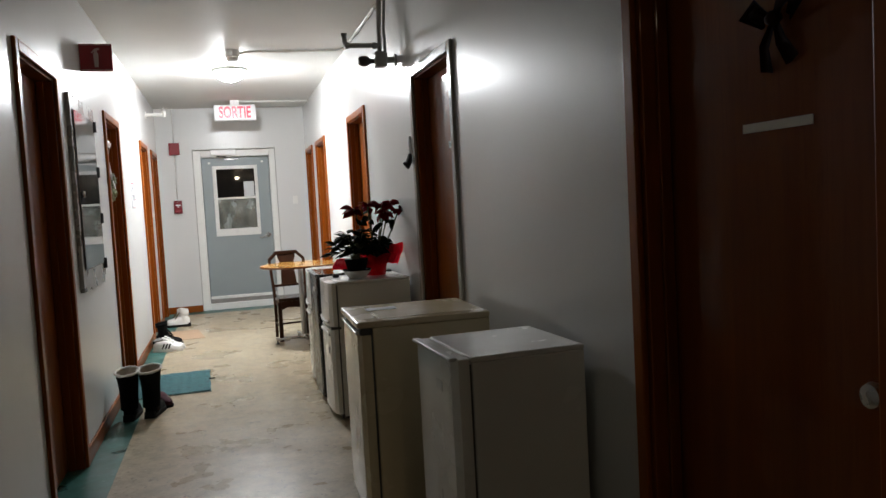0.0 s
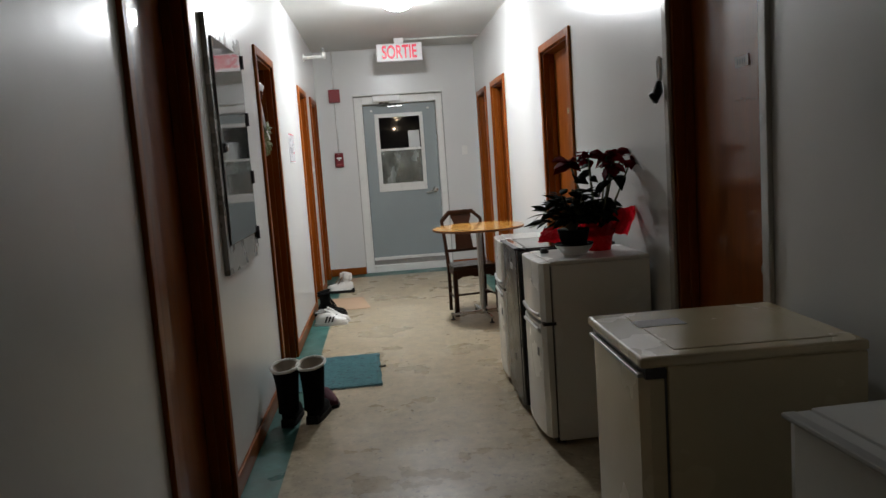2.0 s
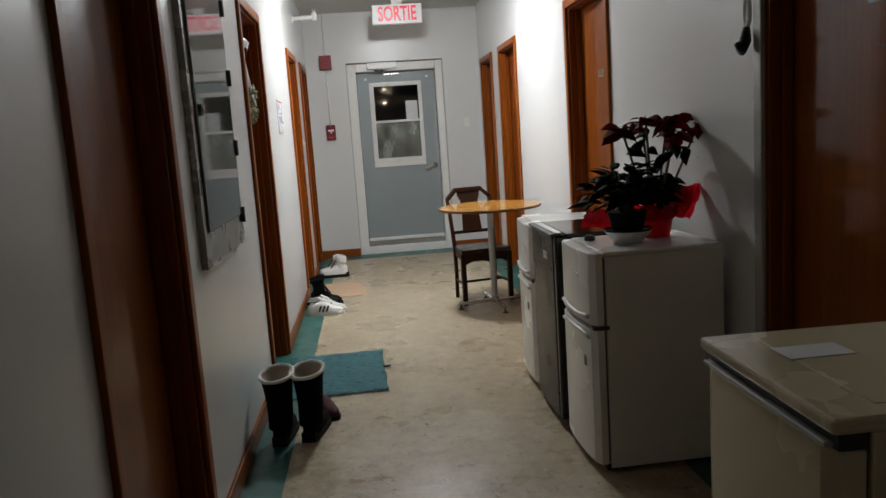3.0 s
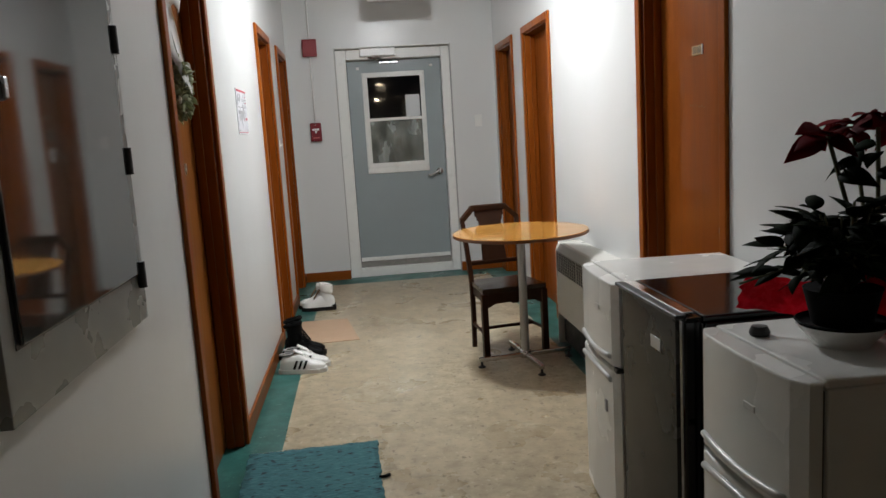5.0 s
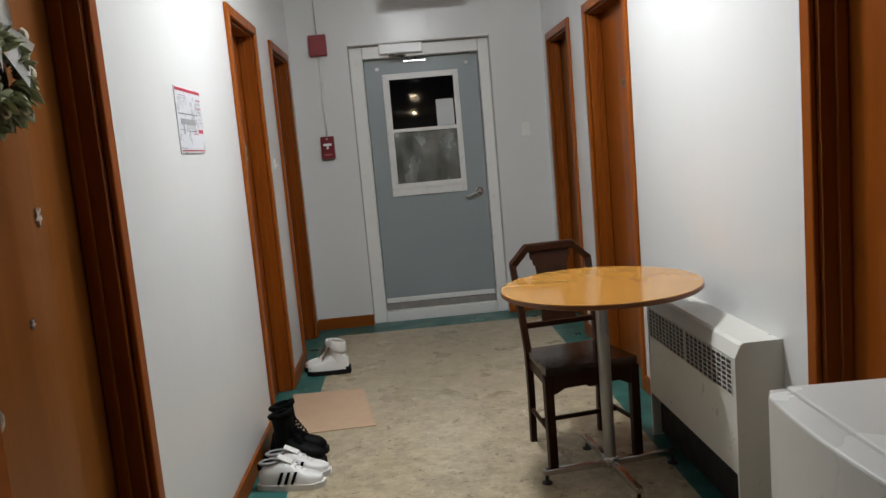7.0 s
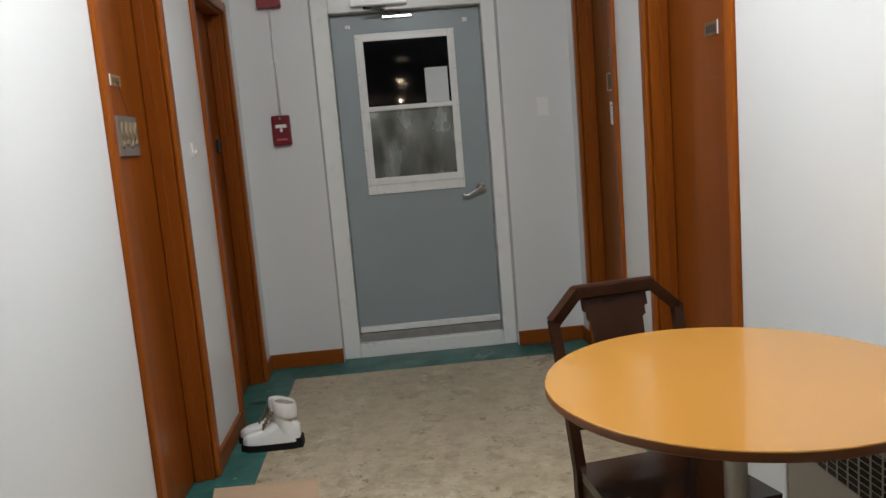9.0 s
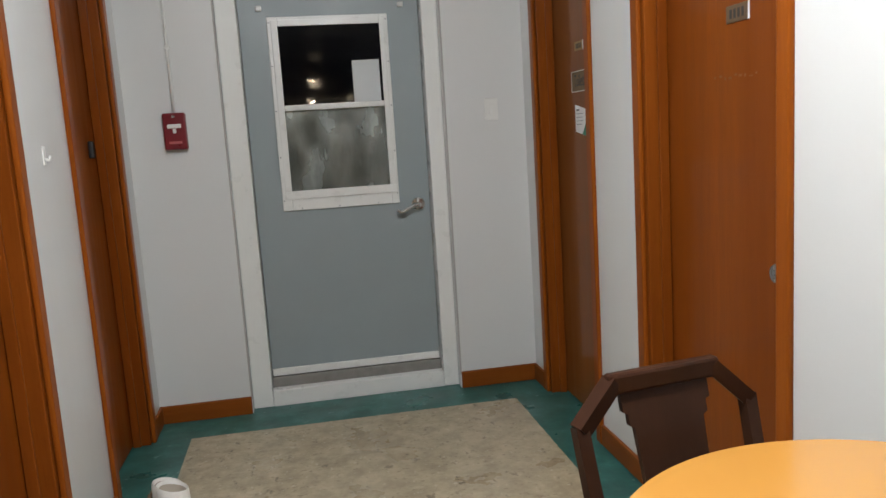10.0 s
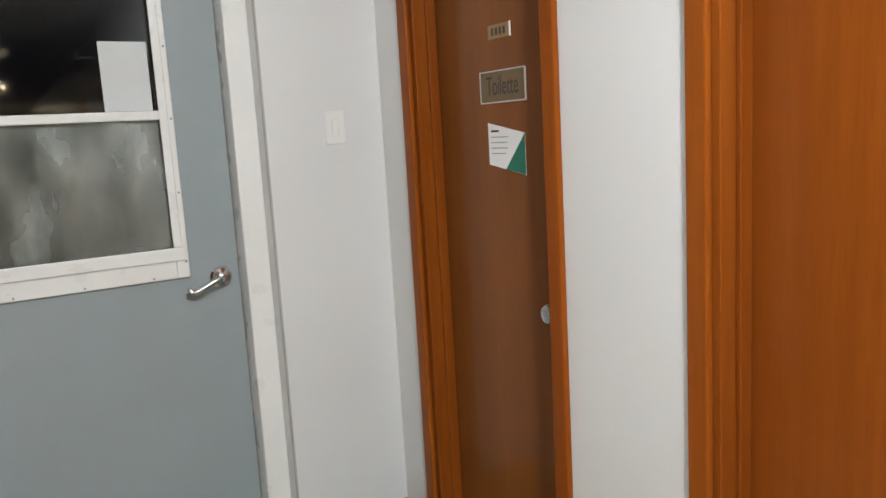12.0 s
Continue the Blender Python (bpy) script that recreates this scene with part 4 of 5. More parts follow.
def fridge(x0, x1, y0, y1, h, label, style, body=FRIDGE, front=FRIDGE, turn=0.0, grip=CAST):
    """style: "bar", "slab" (overhanging worktop) or "double" (freezer door above)."""
    w, d, h = y1 - y0, x1 - x0, h - F0
    f = thing("refrigerator", ((x0 + x1) / 2, (y0 + y1) / 2, F0), label, "refrigerator", "refrigerators along the corridor wall", turn)
    xf, xb, thick = -d / 2, d / 2, 0.055
    top = h - (0.028 if style == "slab" else 0.018)
    part("body", boxed(xf + thick + 0.010, xb, -w / 2, w / 2, 0.018, top - 0.0005, 0.005), body, f)
    part("gasket", boxed(xf + thick - 0.001, xf + thick + 0.0105, -w / 2 + 0.010, w / 2 - 0.010, 0.045, top - 0.008), GASKET, f, "dark grey rubber gasket")
    if style == "slab":
        part("worktop", boxed(xf - 0.004, xb + 0.002, -w / 2 - 0.004, w / 2 + 0.004, top, h, 0.008), body, f, "slightly raised worktop with rounded rim")
        part("inlay", boxed(xf + 0.10, xb - 0.05, -w / 2 + 0.05, w / 2 - 0.05, h - 0.002, h + 0.002, 0.003), body, f)
    else:
        part("worktop", boxed(xf + thick + 0.004, xb + 0.001, -w / 2 - 0.001, w / 2 + 0.001, top, h, 0.006), body, f)
    bulge = 0.014 if style == "double" else 0.004
    ztop = top - (0.030 if style == "slab" else -0.014)
    if style == "double":
        split = h * 0.667
        up = part("freezer_door", bowed(xf + bulge, xf + thick, w, split + 0.008, ztop, bulge), front, f)
        low = part("door", bowed(xf + bulge, xf + thick, w, 0.036, split - 0.008, bulge), front, f)
        part("hinge", boxed(xf + 0.012, xf + thick + 0.020, -w / 2 - 0.004, -w / 2 + 0.03, split - 0.0075, split + 0.0075, 0.002), BLACK, f, "dark middle hinge")
        for door, z, s in ((up, split + 0.030, 1), (low, split - 0.032, -1)):
            bow = [(xf - 0.003 - bulge * (1 - (u * 0.82) ** 2) + bulge, u * w * 0.40, z + s * 0.010 * u * u) for u in (-1 + 2 * i / 10 for i in range(11))]
            part("handle", tube(bmesh.new(), bow, 0.009, 8), CAST, door, "curved silvery grip", 60)
        part("badge", boxed(xf - 0.0015, xf + 0.004, -w * 0.16, -w * 0.06, h - 0.115, h - 0.100, 0.001), CAST, up)
        part("badge", boxed(xf - 0.0005, xf + 0.006, -w * 0.30, -w * 0.25, split - 0.17, split - 0.13, 0.001), GREY_INK, low)
    else:
        door = part("door", bowed(xf + bulge, xf + thick, w, 0.036, ztop, bulge), front, f)
        if style == "slab":
            # Black filler gives the grip gap under the worktop its shade by colour.
            part("grip_shadow", boxed(xf + 0.010, xf + thick + 0.006, -w / 2 + 0.004, w / 2 - 0.004, ztop + 0.001, top - 0.001), BLACK, f, "black filler painted as the shade above the door")
            part("handle", boxed(xf - 0.006, xf + 0.014, -w / 2 + 0.02, w / 2 - 0.02, ztop + 0.002, ztop + 0.012, 0.003), CAST, door, "metal grip rail")
        else:
            part("handle", boxed(xf - 0.010, xf + 0.02, -w / 2 + 0.01, w / 2 - 0.01, ztop - 0.006, ztop + 0.006, 0.005), grip, door, "grip along the door top")
            part("badge", boxed(xf - 0.0015, xf + 0.003, -w * 0.22, -w * 0.08, h - 0.13, h - 0.095, 0.001), CAST, door)
            if front is FRIDGE_DARK:
                part("door_edge", boxed(xf + 0.006, xf + thick, -w / 2 - 0.002, -w / 2 + 0.030, 0.036, ztop - 0.004, 0.008), body, door, "glossy black door edge")
                part("grip_ledge", boxed(xf + 0.016, xf + thick - 0.006, -w / 2 + 0.03, w / 2 - 0.03, ztop + 0.002, ztop + 0.009, 0.002), CHROME, door, "bright ledge in the grip")
    part("kick_plate", boxed(xf + thick - 0.002, xf + thick + 0.010, -w / 2 + 0.01, w / 2 - 0.01, 0.008, 0.034), BLACK, f)
    for fx in (xf + 0.09, xb - 0.05):
        for fy in (-w / 2 + 0.045, w / 2 - 0.045):
            part("foot", rod((fx, fy, 0.0), (fx, fy, 0.019), 0.017, seg=14), BLACK, f)
    return f


fridge(0.628, 1.096, 2.163, 2.608, 0.830, "small white bar refrigerator against the corridor wall", "bar", turn=2.5)
fridge(0.478, 1.056, 2.988, 3.508, 0.846, "older yellowed refrigerator with an overhanging worktop", "slab", FRIDGE_OLD, FRIDGE_OLD, turn=-1.2)
fridge(0.560, 1.100, 4.705, 5.150, 0.852, "white two-door refrigerator with potted plants on top", "double", turn=1.0)
fridge(0.552, 1.090, 5.205, 5.700, 0.862, "glossy black refrigerator with a dark silvery door", "bar", FRIDGE_BLACK, FRIDGE_DARK, grip=BLACK)
fridge(0.556, 1.114, 5.735, 6.185, 0.842, "white two-door refrigerator beside the radiator", "double", turn=-2.5)
FTOP = 0.852
knob = thing("bottle_cap", (0.668, 5.03, FTOP), "small black plastic cap lying on a refrigerator", "cap")
part("cap", lathe(bmesh.new(), [(0.0, 0.0), (0.022, 0.0), (0.024, 0.008), (0.018, 0.022), (0.0, 0.024)], seg=12), BLACK, knob, smooth=40)
slip = thing("paper_slip", (0.640, 3.335, 0.8485), "white paper slip lying on a refrigerator", "paper")
part("sheet", boxed(-0.07, 0.07, -0.04, 0.04, 0.0, 0.0012), PAPER, slip)

# ---- potted plants on the two-door refrigerator ----
FOIL = plain("red_foil", (0.42, 0.008, 0.020), 0.26, metal=0.25, vary=0.3, scale=30.0)
glow = add(FOIL, "ShaderNodeBsdfTranslucent", Color=(0.80, 0.012, 0.03, 1))
both = add(FOIL, "ShaderNodeMixShader", Fac=0.62)
FOIL.node_tree.links.new(FOIL.node_tree.nodes["Principled BSDF"].outputs[0], both.inputs[1])
FOIL.node_tree.links.new(glow.outputs[0], both.inputs[2])
FOIL.node_tree.links.new(both.outputs[0], FOIL.node_tree.nodes["Material Output"].inputs["Surface"])
POT = plain("black_matt_pot", (0.004, 0.004, 0.004), 0.85)
POT.node_tree.nodes["Principled BSDF"].inputs["Specular IOR Level"].default_value = 0.12
SOIL = plain("dark_soil", (0.02, 0.014, 0.010), 0.9)
BRACT = foliage("red_bracts", (0.30, 0.004, 0.012), (0.11, 0.002, 0.005))
LEAFM = foliage("dark_green_leaves", (0.016, 0.028, 0.010), (0.005, 0.010, 0.004))
STEM = plain("green_stem", (0.10, 0.11, 0.05), 0.6)


def foil_collar(bm, r0, r1, z0, z1, seed, flaps=()):
    rnd = random.Random(seed)
    n, rows = 40, []
    for j in range(6):
        u = j / 5
        ring = []
        for k in range(n):
            a = 2 * math.pi * k / n
            lift = sum(s * math.exp(-((math.atan2(math.sin(a - b), math.cos(a - b))) / 0.55) ** 2) for b, s in flaps)
            r = r0 + (r1 - r0) * u + u * (0.018 * math.sin(5 * a + seed) + rnd.uniform(-0.006, 0.006)) + u * u * lift
            ring.append(bm.verts.new((r * math.cos(a), r * math.sin(a), z0 + (z1 - z0) * u + u * (0.012 * math.sin(7 * a + 2 * seed) + 0.55 * lift))))
        rows.append(ring)
    for a, b in zip(rows, rows[1:]):
        for k in range(n):
            bm.faces.new((a[k], a[(k + 1) % n], b[(k + 1) % n], b[k]))
    bmesh.ops.solidify(bm, geom=bm.faces[:], thickness=0.0015)
    return bm


pot = thing("poinsettia", (0.942, 5.005, FTOP), "red poinsettia in a pot wrapped in red foil", "plant")
part("pot", lathe(bmesh.new(), [(0.0, 0.0), (0.062, 0.0), (0.080, 0.10), (0.078, 0.112), (0.070, 0.10), (0.0, 0.10)], seg=24), FOIL, pot, "pot wrapped in red foil", 40)
part("foil_collar", foil_collar(bmesh.new(), 0.080, 0.098, 0.075, 0.135, 2, ((-0.15, 0.015), (2.6, 0.01))), FOIL, pot, "crumpled red foil collar", 50)
part("soil", lathe(bmesh.new(), [(0.0, 0.0), (0.070, 0.0), (0.0, 0.012)], (0, 0, 0.1005), seg=20), SOIL, pot)
rnd = random.Random(21)
big = leaf_mesh("bract", 0.118, 0.078, BRACT, 0.22, 0.35)
green = leaf_mesh("leaf", 0.115, 0.072, LEAFM, 0.15, 0.45)
for fx, fy, fz in ((-0.130, 0.00, 0.425), (-0.045, -0.05, 0.450), (-0.010, 0.09, 0.435), (0.060, -0.01, 0.440), (0.125, 0.05, 0.440), (0.175, -0.03, 0.405), (0.05, -0.11, 0.395)):
    tip = Vector((fx, fy, fz + 0.030))
    mid = Vector((fx * 0.55, fy * 0.55, fz * 0.62))
    part("stem", tube(bmesh.new(), arc([(fx * 0.12, fy * 0.12, 0.10), mid, tip], 3), 0.0050, 6), STEM, pot, smooth=60)
    for j in range(8):
        b = 2 * math.pi * j / 8 + rnd.uniform(-0.3, 0.3)
        way = (math.cos(b), math.sin(b), rnd.uniform(-0.55, 0.40))
        put_leaf("bract", big, tip + Vector((0, 0, rnd.uniform(-0.012, 0.012))), way, rnd.uniform(-0.8, 0.8), rnd.uniform(0.5, 0.95), pot)
    for j in range(3):
        b = rnd.uniform(0, 2 * math.pi)
        put_leaf("leaf", green, mid.lerp(tip, rnd.uniform(0.45, 0.75)), (math.cos(b), math.sin(b), rnd.uniform(-0.7, 0.1)), rnd.uniform(-0.8, 0.8), rnd.uniform(0.5, 0.85), pot)
    for j in range(7):
        b = rnd.uniform(0, 2 * math.pi)
        put_leaf("leaf", green, Vector((fx * 0.2, fy * 0.2, 0.12)).lerp(mid, rnd.uniform(0.2, 1.0)), (math.cos(b), math.sin(b), rnd.uniform(-0.4, 0.5)), rnd.uniform(-0.8, 0.8), rnd.uniform(0.55, 0.95), pot)
for k in range(3):
    put_leaf("leaf", green, (0.19 + 0.012 * k, 0.0, 0.32 - 0.04 * k), (0.6, rnd.uniform(-0.5, 0.5), -0.6), rnd.uniform(-0.8, 0.8), 0.7, pot)


def foil_flap(corners, bulge, parent):
    """A crumpled corner of wrapping foil spread between four corners."""
    a, b, c2, d = (Vector(p) for p in corners)
    rows = []
    bm = bmesh.new()
    n = 9
    for i in range(n + 1):
        u = i / n
        row = []
        for j in range(n + 1):
            v = j / n
            p = a.lerp(b, u).lerp(d.lerp(c2, u), v)
            s = math.sin(math.pi * u) * math.sin(math.pi * v)
            row.append(bm.verts.new(p + Vector((0.4, -1, 0.2)) * (bulge * s + 0.010 * noise.noise(p * 28) + 0.006 * math.sin(19 * u + 4 * v)) + Vector((0, 0, 0.010 * noise.noise(p * 40)))))
        rows.append(row)
    for p, q in zip(rows, rows[1:]):
        for j in range(n):
            bm.faces.new((p[j], p[j + 1], q[j + 1], q[j]))
    bmesh.ops.solidify(bm, geom=bm.faces[:], thickness=0.0012)
    part("foil_flap", bm, FOIL, parent, "spread corner of crumpled red foil", 50)


foil_flap(((0.062, -0.01, 0.195), (0.205, -0.02, 0.212), (0.148, -0.03, 0.060), (0.060, -0.01, 0.085)), 0.030, pot)

cac = thing("green_pot_plant", (0.795, 4.915, FTOP), "dark green bushy pot plant in a white bowl, red foil beside", "plant")
part("bowl", lathe(bmesh.new(), [(0.0, 0.0), (0.058, 0.0), (0.062, 0.006), (0.092, 0.042), (0.094, 0.048), (0.086, 0.044), (0.056, 0.010), (0.0, 0.010)], seg=28), WHITE, cac, "shallow white bowl", 40)
part("saucer", lathe(bmesh.new(), [(0.0, 0.043), (0.086, 0.043), (0.097, 0.054), (0.094, 0.056), (0.083, 0.047), (0.0, 0.047)], seg=28), POT, cac, "black plastic saucer", 40)
part("pot", lathe(bmesh.new(), [(0.0, 0.0), (0.052, 0.0), (0.080, 0.115), (0.072, 0.115), (0.0, 0.105)], (0, 0, 0.0105), seg=22), POT, cac, "dark pot", 40)
slim = leaf_mesh("leaf", 0.105, 0.046, LEAFM, 0.1, 0.25)
rnd = random.Random(31)
for k in range(38):
    a = rnd.uniform(0, 2 * math.pi)
    lean = rnd.uniform(0.15, 1.0)
    tip = Vector((0.14 * lean * math.cos(a) - 0.01, 0.12 * lean * math.sin(a), 0.315 - 0.15 * lean + rnd.uniform(-0.04, 0.05)))
    mid = Vector((tip.x * 0.45, tip.y * 0.45, 0.20))
    part("stem", tube(bmesh.new(), arc([(tip.x * 0.1, tip.y * 0.1, 0.10), mid, tip], 3), 0.003, 5), STEM, cac, smooth=60)
    for j in range(6):
        u = 0.25 + 0.75 * j / 5
        b = a + rnd.uniform(-1.6, 1.6)
        put_leaf("leaf", slim, mid.lerp(tip, u) if u > 0.4 else Vector((0, 0, 0.10)).lerp(mid, u + 0.4), (math.cos(b), math.sin(b), rnd.uniform(-0.3, 0.7)), rnd.uniform(-0.6, 0.6), rnd.uniform(0.6, 1.05), cac)
for k in range(4):
    b = 2.7 + rnd.uniform(-0.5, 0.5)
    put_leaf("leaf", slim, (-0.11 - 0.016 * k, 0.03 + 0.004 * k, 0.175 - 0.006 * k), (math.cos(b), math.sin(b), rnd.uniform(-0.5, 0.3)), rnd.uniform(-0.6, 0.6), 0.75, cac)
part("stem", tube(bmesh.new(), [(-0.02, 0.0, 0.12), (-0.09, 0.02, 0.18), (-0.21, 0.05, 0.14)], 0.003, 5), STEM, cac, smooth=60)

foil_flap(((-0.140, 0.200, 0.052), (-0.100, 0.235, 0.118), (0.010, 0.120, 0.112), (-0.012, 0.070, 0.034)), 0.022, cac)

# ---- wall radiator ----
RAD = plain("cream_radiator_enamel", (0.66, 0.645, 0.59), 0.34, vary=0.08, scale=4.0)
RX, RY0, RY1 = 0.972, 7.225, 8.150
rad = thing("radiator", ((RX + XR) / 2, (RY0 + RY1) / 2, 0.0), "cream painted wall convector with a slotted grille", "radiator")
rf, rb, rl = RX - (RX + XR) / 2, XR - (RX + XR) / 2, (RY1 - RY0) / 2
profile = [(rf, 0.165), (rf, 0.573), (rf + 0.020, 0.616), (rf + 0.035, 0.623), (rb, 0.623), (rb, 0.608), (rf + 0.038, 0.608), (rf + 0.012, 0.573), (rf + 0.012, 0.165)]
part("casing", plate(bmesh.new(), profile, "XZ", -rl + 0.012, 2 * rl - 0.024), RAD, rad)
for y in (-rl, rl - 0.0115):
    part("end_panel", plate(bmesh.new(), [(rf - 0.002, F0), (rf - 0.002, 0.578), (rf + 0.020, 0.622), (rf + 0.034, 0.628), (rb, 0.628), (rb, F0)], "XZ", y, 0.0115), RAD, rad)
# Black back and block: heating element plus the shade under the casing, as colour.
part("inner_back", boxed(rb - 0.006, rb, -rl + 0.013, rl - 0.013, F0, 0.60), BLACK, rad)
part("heating_element", boxed(rf + 0.035, rb - 0.01, -rl + 0.013, rl - 0.013, F0 + 0.015, 0.24, 0.004), plain("dark_fins_shade", (0.012, 0.012, 0.012), 0.6, metal=0.4), rad)
for g0, g1 in ((-rl + 0.030, -0.010), (0.010, rl - 0.030)):
    # No slots are cut: a black sheet paints the shade inside the grille.
    part("grille_back", boxed(rf - 0.0008, rf + 0.0, g0, g1, 0.440, 0.565), BLACK, rad, "black sheet standing for the shaded grille slots")
    for k in range(8):
        z = 0.440 + 0.0175 * k
        part("slat", boxed(rf - 0.003, rf - 0.0008, g0, g1, z - 0.0008, z + 0.0010), RAD, rad)
    n = int((g1 - g0) / 0.040)
    for k in range(n + 1):
        y = g0 + (g1 - g0) * k / n
        part("mullion", boxed(rf - 0.0032, rf - 0.0009, y - 0.0020, y + 0.0020, 0.438, 0.567), RAD, rad)

# ---- round pedestal table ----
TABLE = plain("yellow_maple_laminate", (0.475, 0.225, 0.046), 0.17, vary=0.05, scale=2.0, grain=0.04, coat=0.3)
blot = noise_of(TABLE, coords(TABLE), 26.0, 3.0)
drive(TABLE, "Base Color", mix(TABLE, ramp(TABLE, blot, [(0.72, (0, 0, 0)), (0.80, (0.15, 0.15, 0.15))]), (0.475, 0.225, 0.046), (0.27, 0.11, 0.02)))
EDGE = plain("brown_table_edge", (0.15, 0.048, 0.010), 0.45)
tab = thing("round_table", (0.674, 7.793, F0), "round yellow laminate table on a chrome pedestal", "table")
TT, TR = 0.799, 0.397
part("tabletop", lathe(bmesh.new(), [(0.0, TT - 0.003), (0.0, TT), (TR - 0.002, TT), (TR, TT - 0.002), (TR, TT - 0.004), (0.0, TT - 0.004)], seg=72), TABLE, tab, "glossy yellow laminate top", 40)
part("edge_band", lathe(bmesh.new(), [(0.0, TT - 0.0045), (TR - 0.001, TT - 0.0045), (TR + 0.0005, TT - 0.008), (TR + 0.0005, TT - 0.018), (TR - 0.004, TT - 0.022), (0.0, TT - 0.022)], seg=72), EDGE, tab, "brown rounded edge", 40)
part("top_plate", boxed(-0.11, 0.11, -0.11, 0.11, TT - 0.030, TT - 0.0225, 0.002), STEEL, tab)
part("column", rod((0, 0, 0.045), (0, 0, TT - 0.030), 0.0245, seg=28), plain("dull_satin_steel", (0.40, 0.39, 0.37), 0.42, metal=0.85, vary=0.12), tab, "chrome column", 40)
part("column_foot", rod((0, 0, 0.030), (0, 0, 0.075), 0.034, seg=28, bevel=0.004), CHROME, tab, smooth=40)
for k in range(4):
    a = radians(90 * k + 7)
    c, s = math.cos(a), math.sin(a)
    bm = boxed(0.02, 0.290, -0.014, 0.014, 0.036, 0.062, 0.005)
    bmesh.ops.transform(bm, matrix=Matrix.Rotation(a, 4, "Z"), verts=bm.verts[:])
    leg = part("leg", bm, CHROME, tab)
    part("glide", lathe(bmesh.new(), [(0.0, 0.0), (0.022, 0.0), (0.022, 0.006), (0.008, 0.012), (0.007, 0.037), (0.0, 0.037)], (0.275 * c, 0.275 * s, 0.0), seg=16), BLACK, leg, "black adjustable glide", 40)

# ---- dark wooden chair behind the table ----
CHAIR = wood("dark_stained_chair_wood", (0.048, 0.018, 0.009), (0.020, 0.008, 0.004), rough=0.36, size=1.3)
SEAT = plain("brown_vinyl_seat", (0.034, 0.019, 0.012), 0.20, vary=0.2, scale=3.0)
ch = thing("wooden_chair", (0.618, 8.070, F0), "dark-stained wooden chair with a splat back and vinyl seat", "chair", turn=9.0)
ch.scale = (1.0, 1.0, 1.030)
part("seat_pad", plate(bmesh.new(), [(-0.205, -0.175), (0.205, -0.175), (0.175, 0.165), (-0.175, 0.165)], "XY", 0.405, 0.028), SEAT, ch, "worn brown vinyl seat")
part("seat_rail", boxed(-0.170, 0.170, 0.140, 0.162, 0.350, 0.404, 0.004), CHAIR, ch)
apron = [(-0.200, 0.404), (-0.200, 0.318), (-0.160, 0.322), (-0.125, 0.340), (-0.030, 0.342), (-0.015, 0.332), (0.015, 0.332), (0.030, 0.342), (0.125, 0.340), (0.160, 0.322), (0.200, 0.318), (0.200, 0.404)]
part("apron", plate(bmesh.new(), apron, "XZ", -0.172, 0.022), CHAIR, ch, "shaped front apron under the seat")
for s in (-1, 1):
    bm = plate(bmesh.new(), [(s * 0.200, -0.150), (s * 0.178, -0.150), (s * 0.150, 0.140), (s * 0.172, 0.140)], "XY", 0.350, 0.054)
    part("seat_rail", bm, CHAIR, ch)
    bm = boxed(s * 0.193 - 0.019, s * 0.193 + 0.019, -0.178, -0.140, 0.0, 0.400, 0.004)
    part("front_leg", bm, CHAIR, ch)
    bm = bmesh.new()
    tube(bm, [(s * 0.168, 0.175, 0.0), (s * 0.168, 0.160, 0.22), (s * 0.170, 0.158, 0.42), (s * 0.178, 0.200, 0.62), (s * 0.186, 0.252, 0.806)], [0.019, 0.020, 0.021, 0.019, 0.018], 4)
    part("back_post", bm, CHAIR, ch)
    bm = tube(bmesh.new(), [(s * 0.187, 0.250, 0.798), (s * 0.108, 0.264, 0.872)], 0.021, 4)
    part("shoulder", bm, CHAIR, ch)
    part("side_stretcher", rod((s * 0.192, -0.145, 0.155), (s * 0.168, 0.155, 0.155), 0.010, seg=10), CHAIR, ch)
part("crest_rail", boxed(-0.122, 0.122, 0.250, 0.276, 0.848, 0.888, 0.007), CHAIR, ch)
part("front_stretcher", boxed(-0.178, 0.178, -0.006, 0.010, 0.147, 0.165, 0.003), CHAIR, ch)
part("lower_back_rail", boxed(-0.168, 0.168, 0.172, 0.192, 0.520, 0.546, 0.004), CHAIR, ch)
splat = [(-0.096, 0.870), (-0.096, 0.832), (-0.086, 0.828), (-0.086, 0.806), (-0.076, 0.800), (-0.072, 0.700), (-0.078, 0.620), (-0.082, 0.546), (0.082, 0.546), (0.078, 0.620), (0.072, 0.700), (0.076, 0.800), (0.086, 0.806), (0.086, 0.828), (0.096, 0.832), (0.096, 0.870)]
bm = plate(bmesh.new(), splat, "XZ", 0.0, 0.012)
for v in bm.verts:
    v.co.y += 0.176 + (v.co.z - 0.546) * 0.255
    v.co.z = 0.546 + (v.co.z - 0.546) * 0.945
part("splat", bm, CHAIR, ch, "shaped wooden back splat")


# ---- footwear along the west wall ----
def loft(bm, rings, closed=True):
    vs = [[bm.verts.new(p) for p in ring] for ring in rings]
    n = len(vs[0])
    for a, b in zip(vs, vs[1:]):
        for k in range(n):
            bm.faces.new((a[k], a[(k + 1) % n], b[(k + 1) % n], b[k]))
    bm.faces.new(vs[0][::-1])
    if closed:
        bm.faces.new(vs[-1])
    bmesh.ops.recalc_face_normals(bm, faces=bm.faces[:])
    return bm


def foot_width(u):
    return 0.030 + 0.018 * math.sin(math.pi * min(1.0, u * 0.62 + 0.12)) - 0.034 * max(0.0, u - 0.86) / 0.14 * 0.75 - 0.012 * max(0.0, 0.10 - u) / 0.10


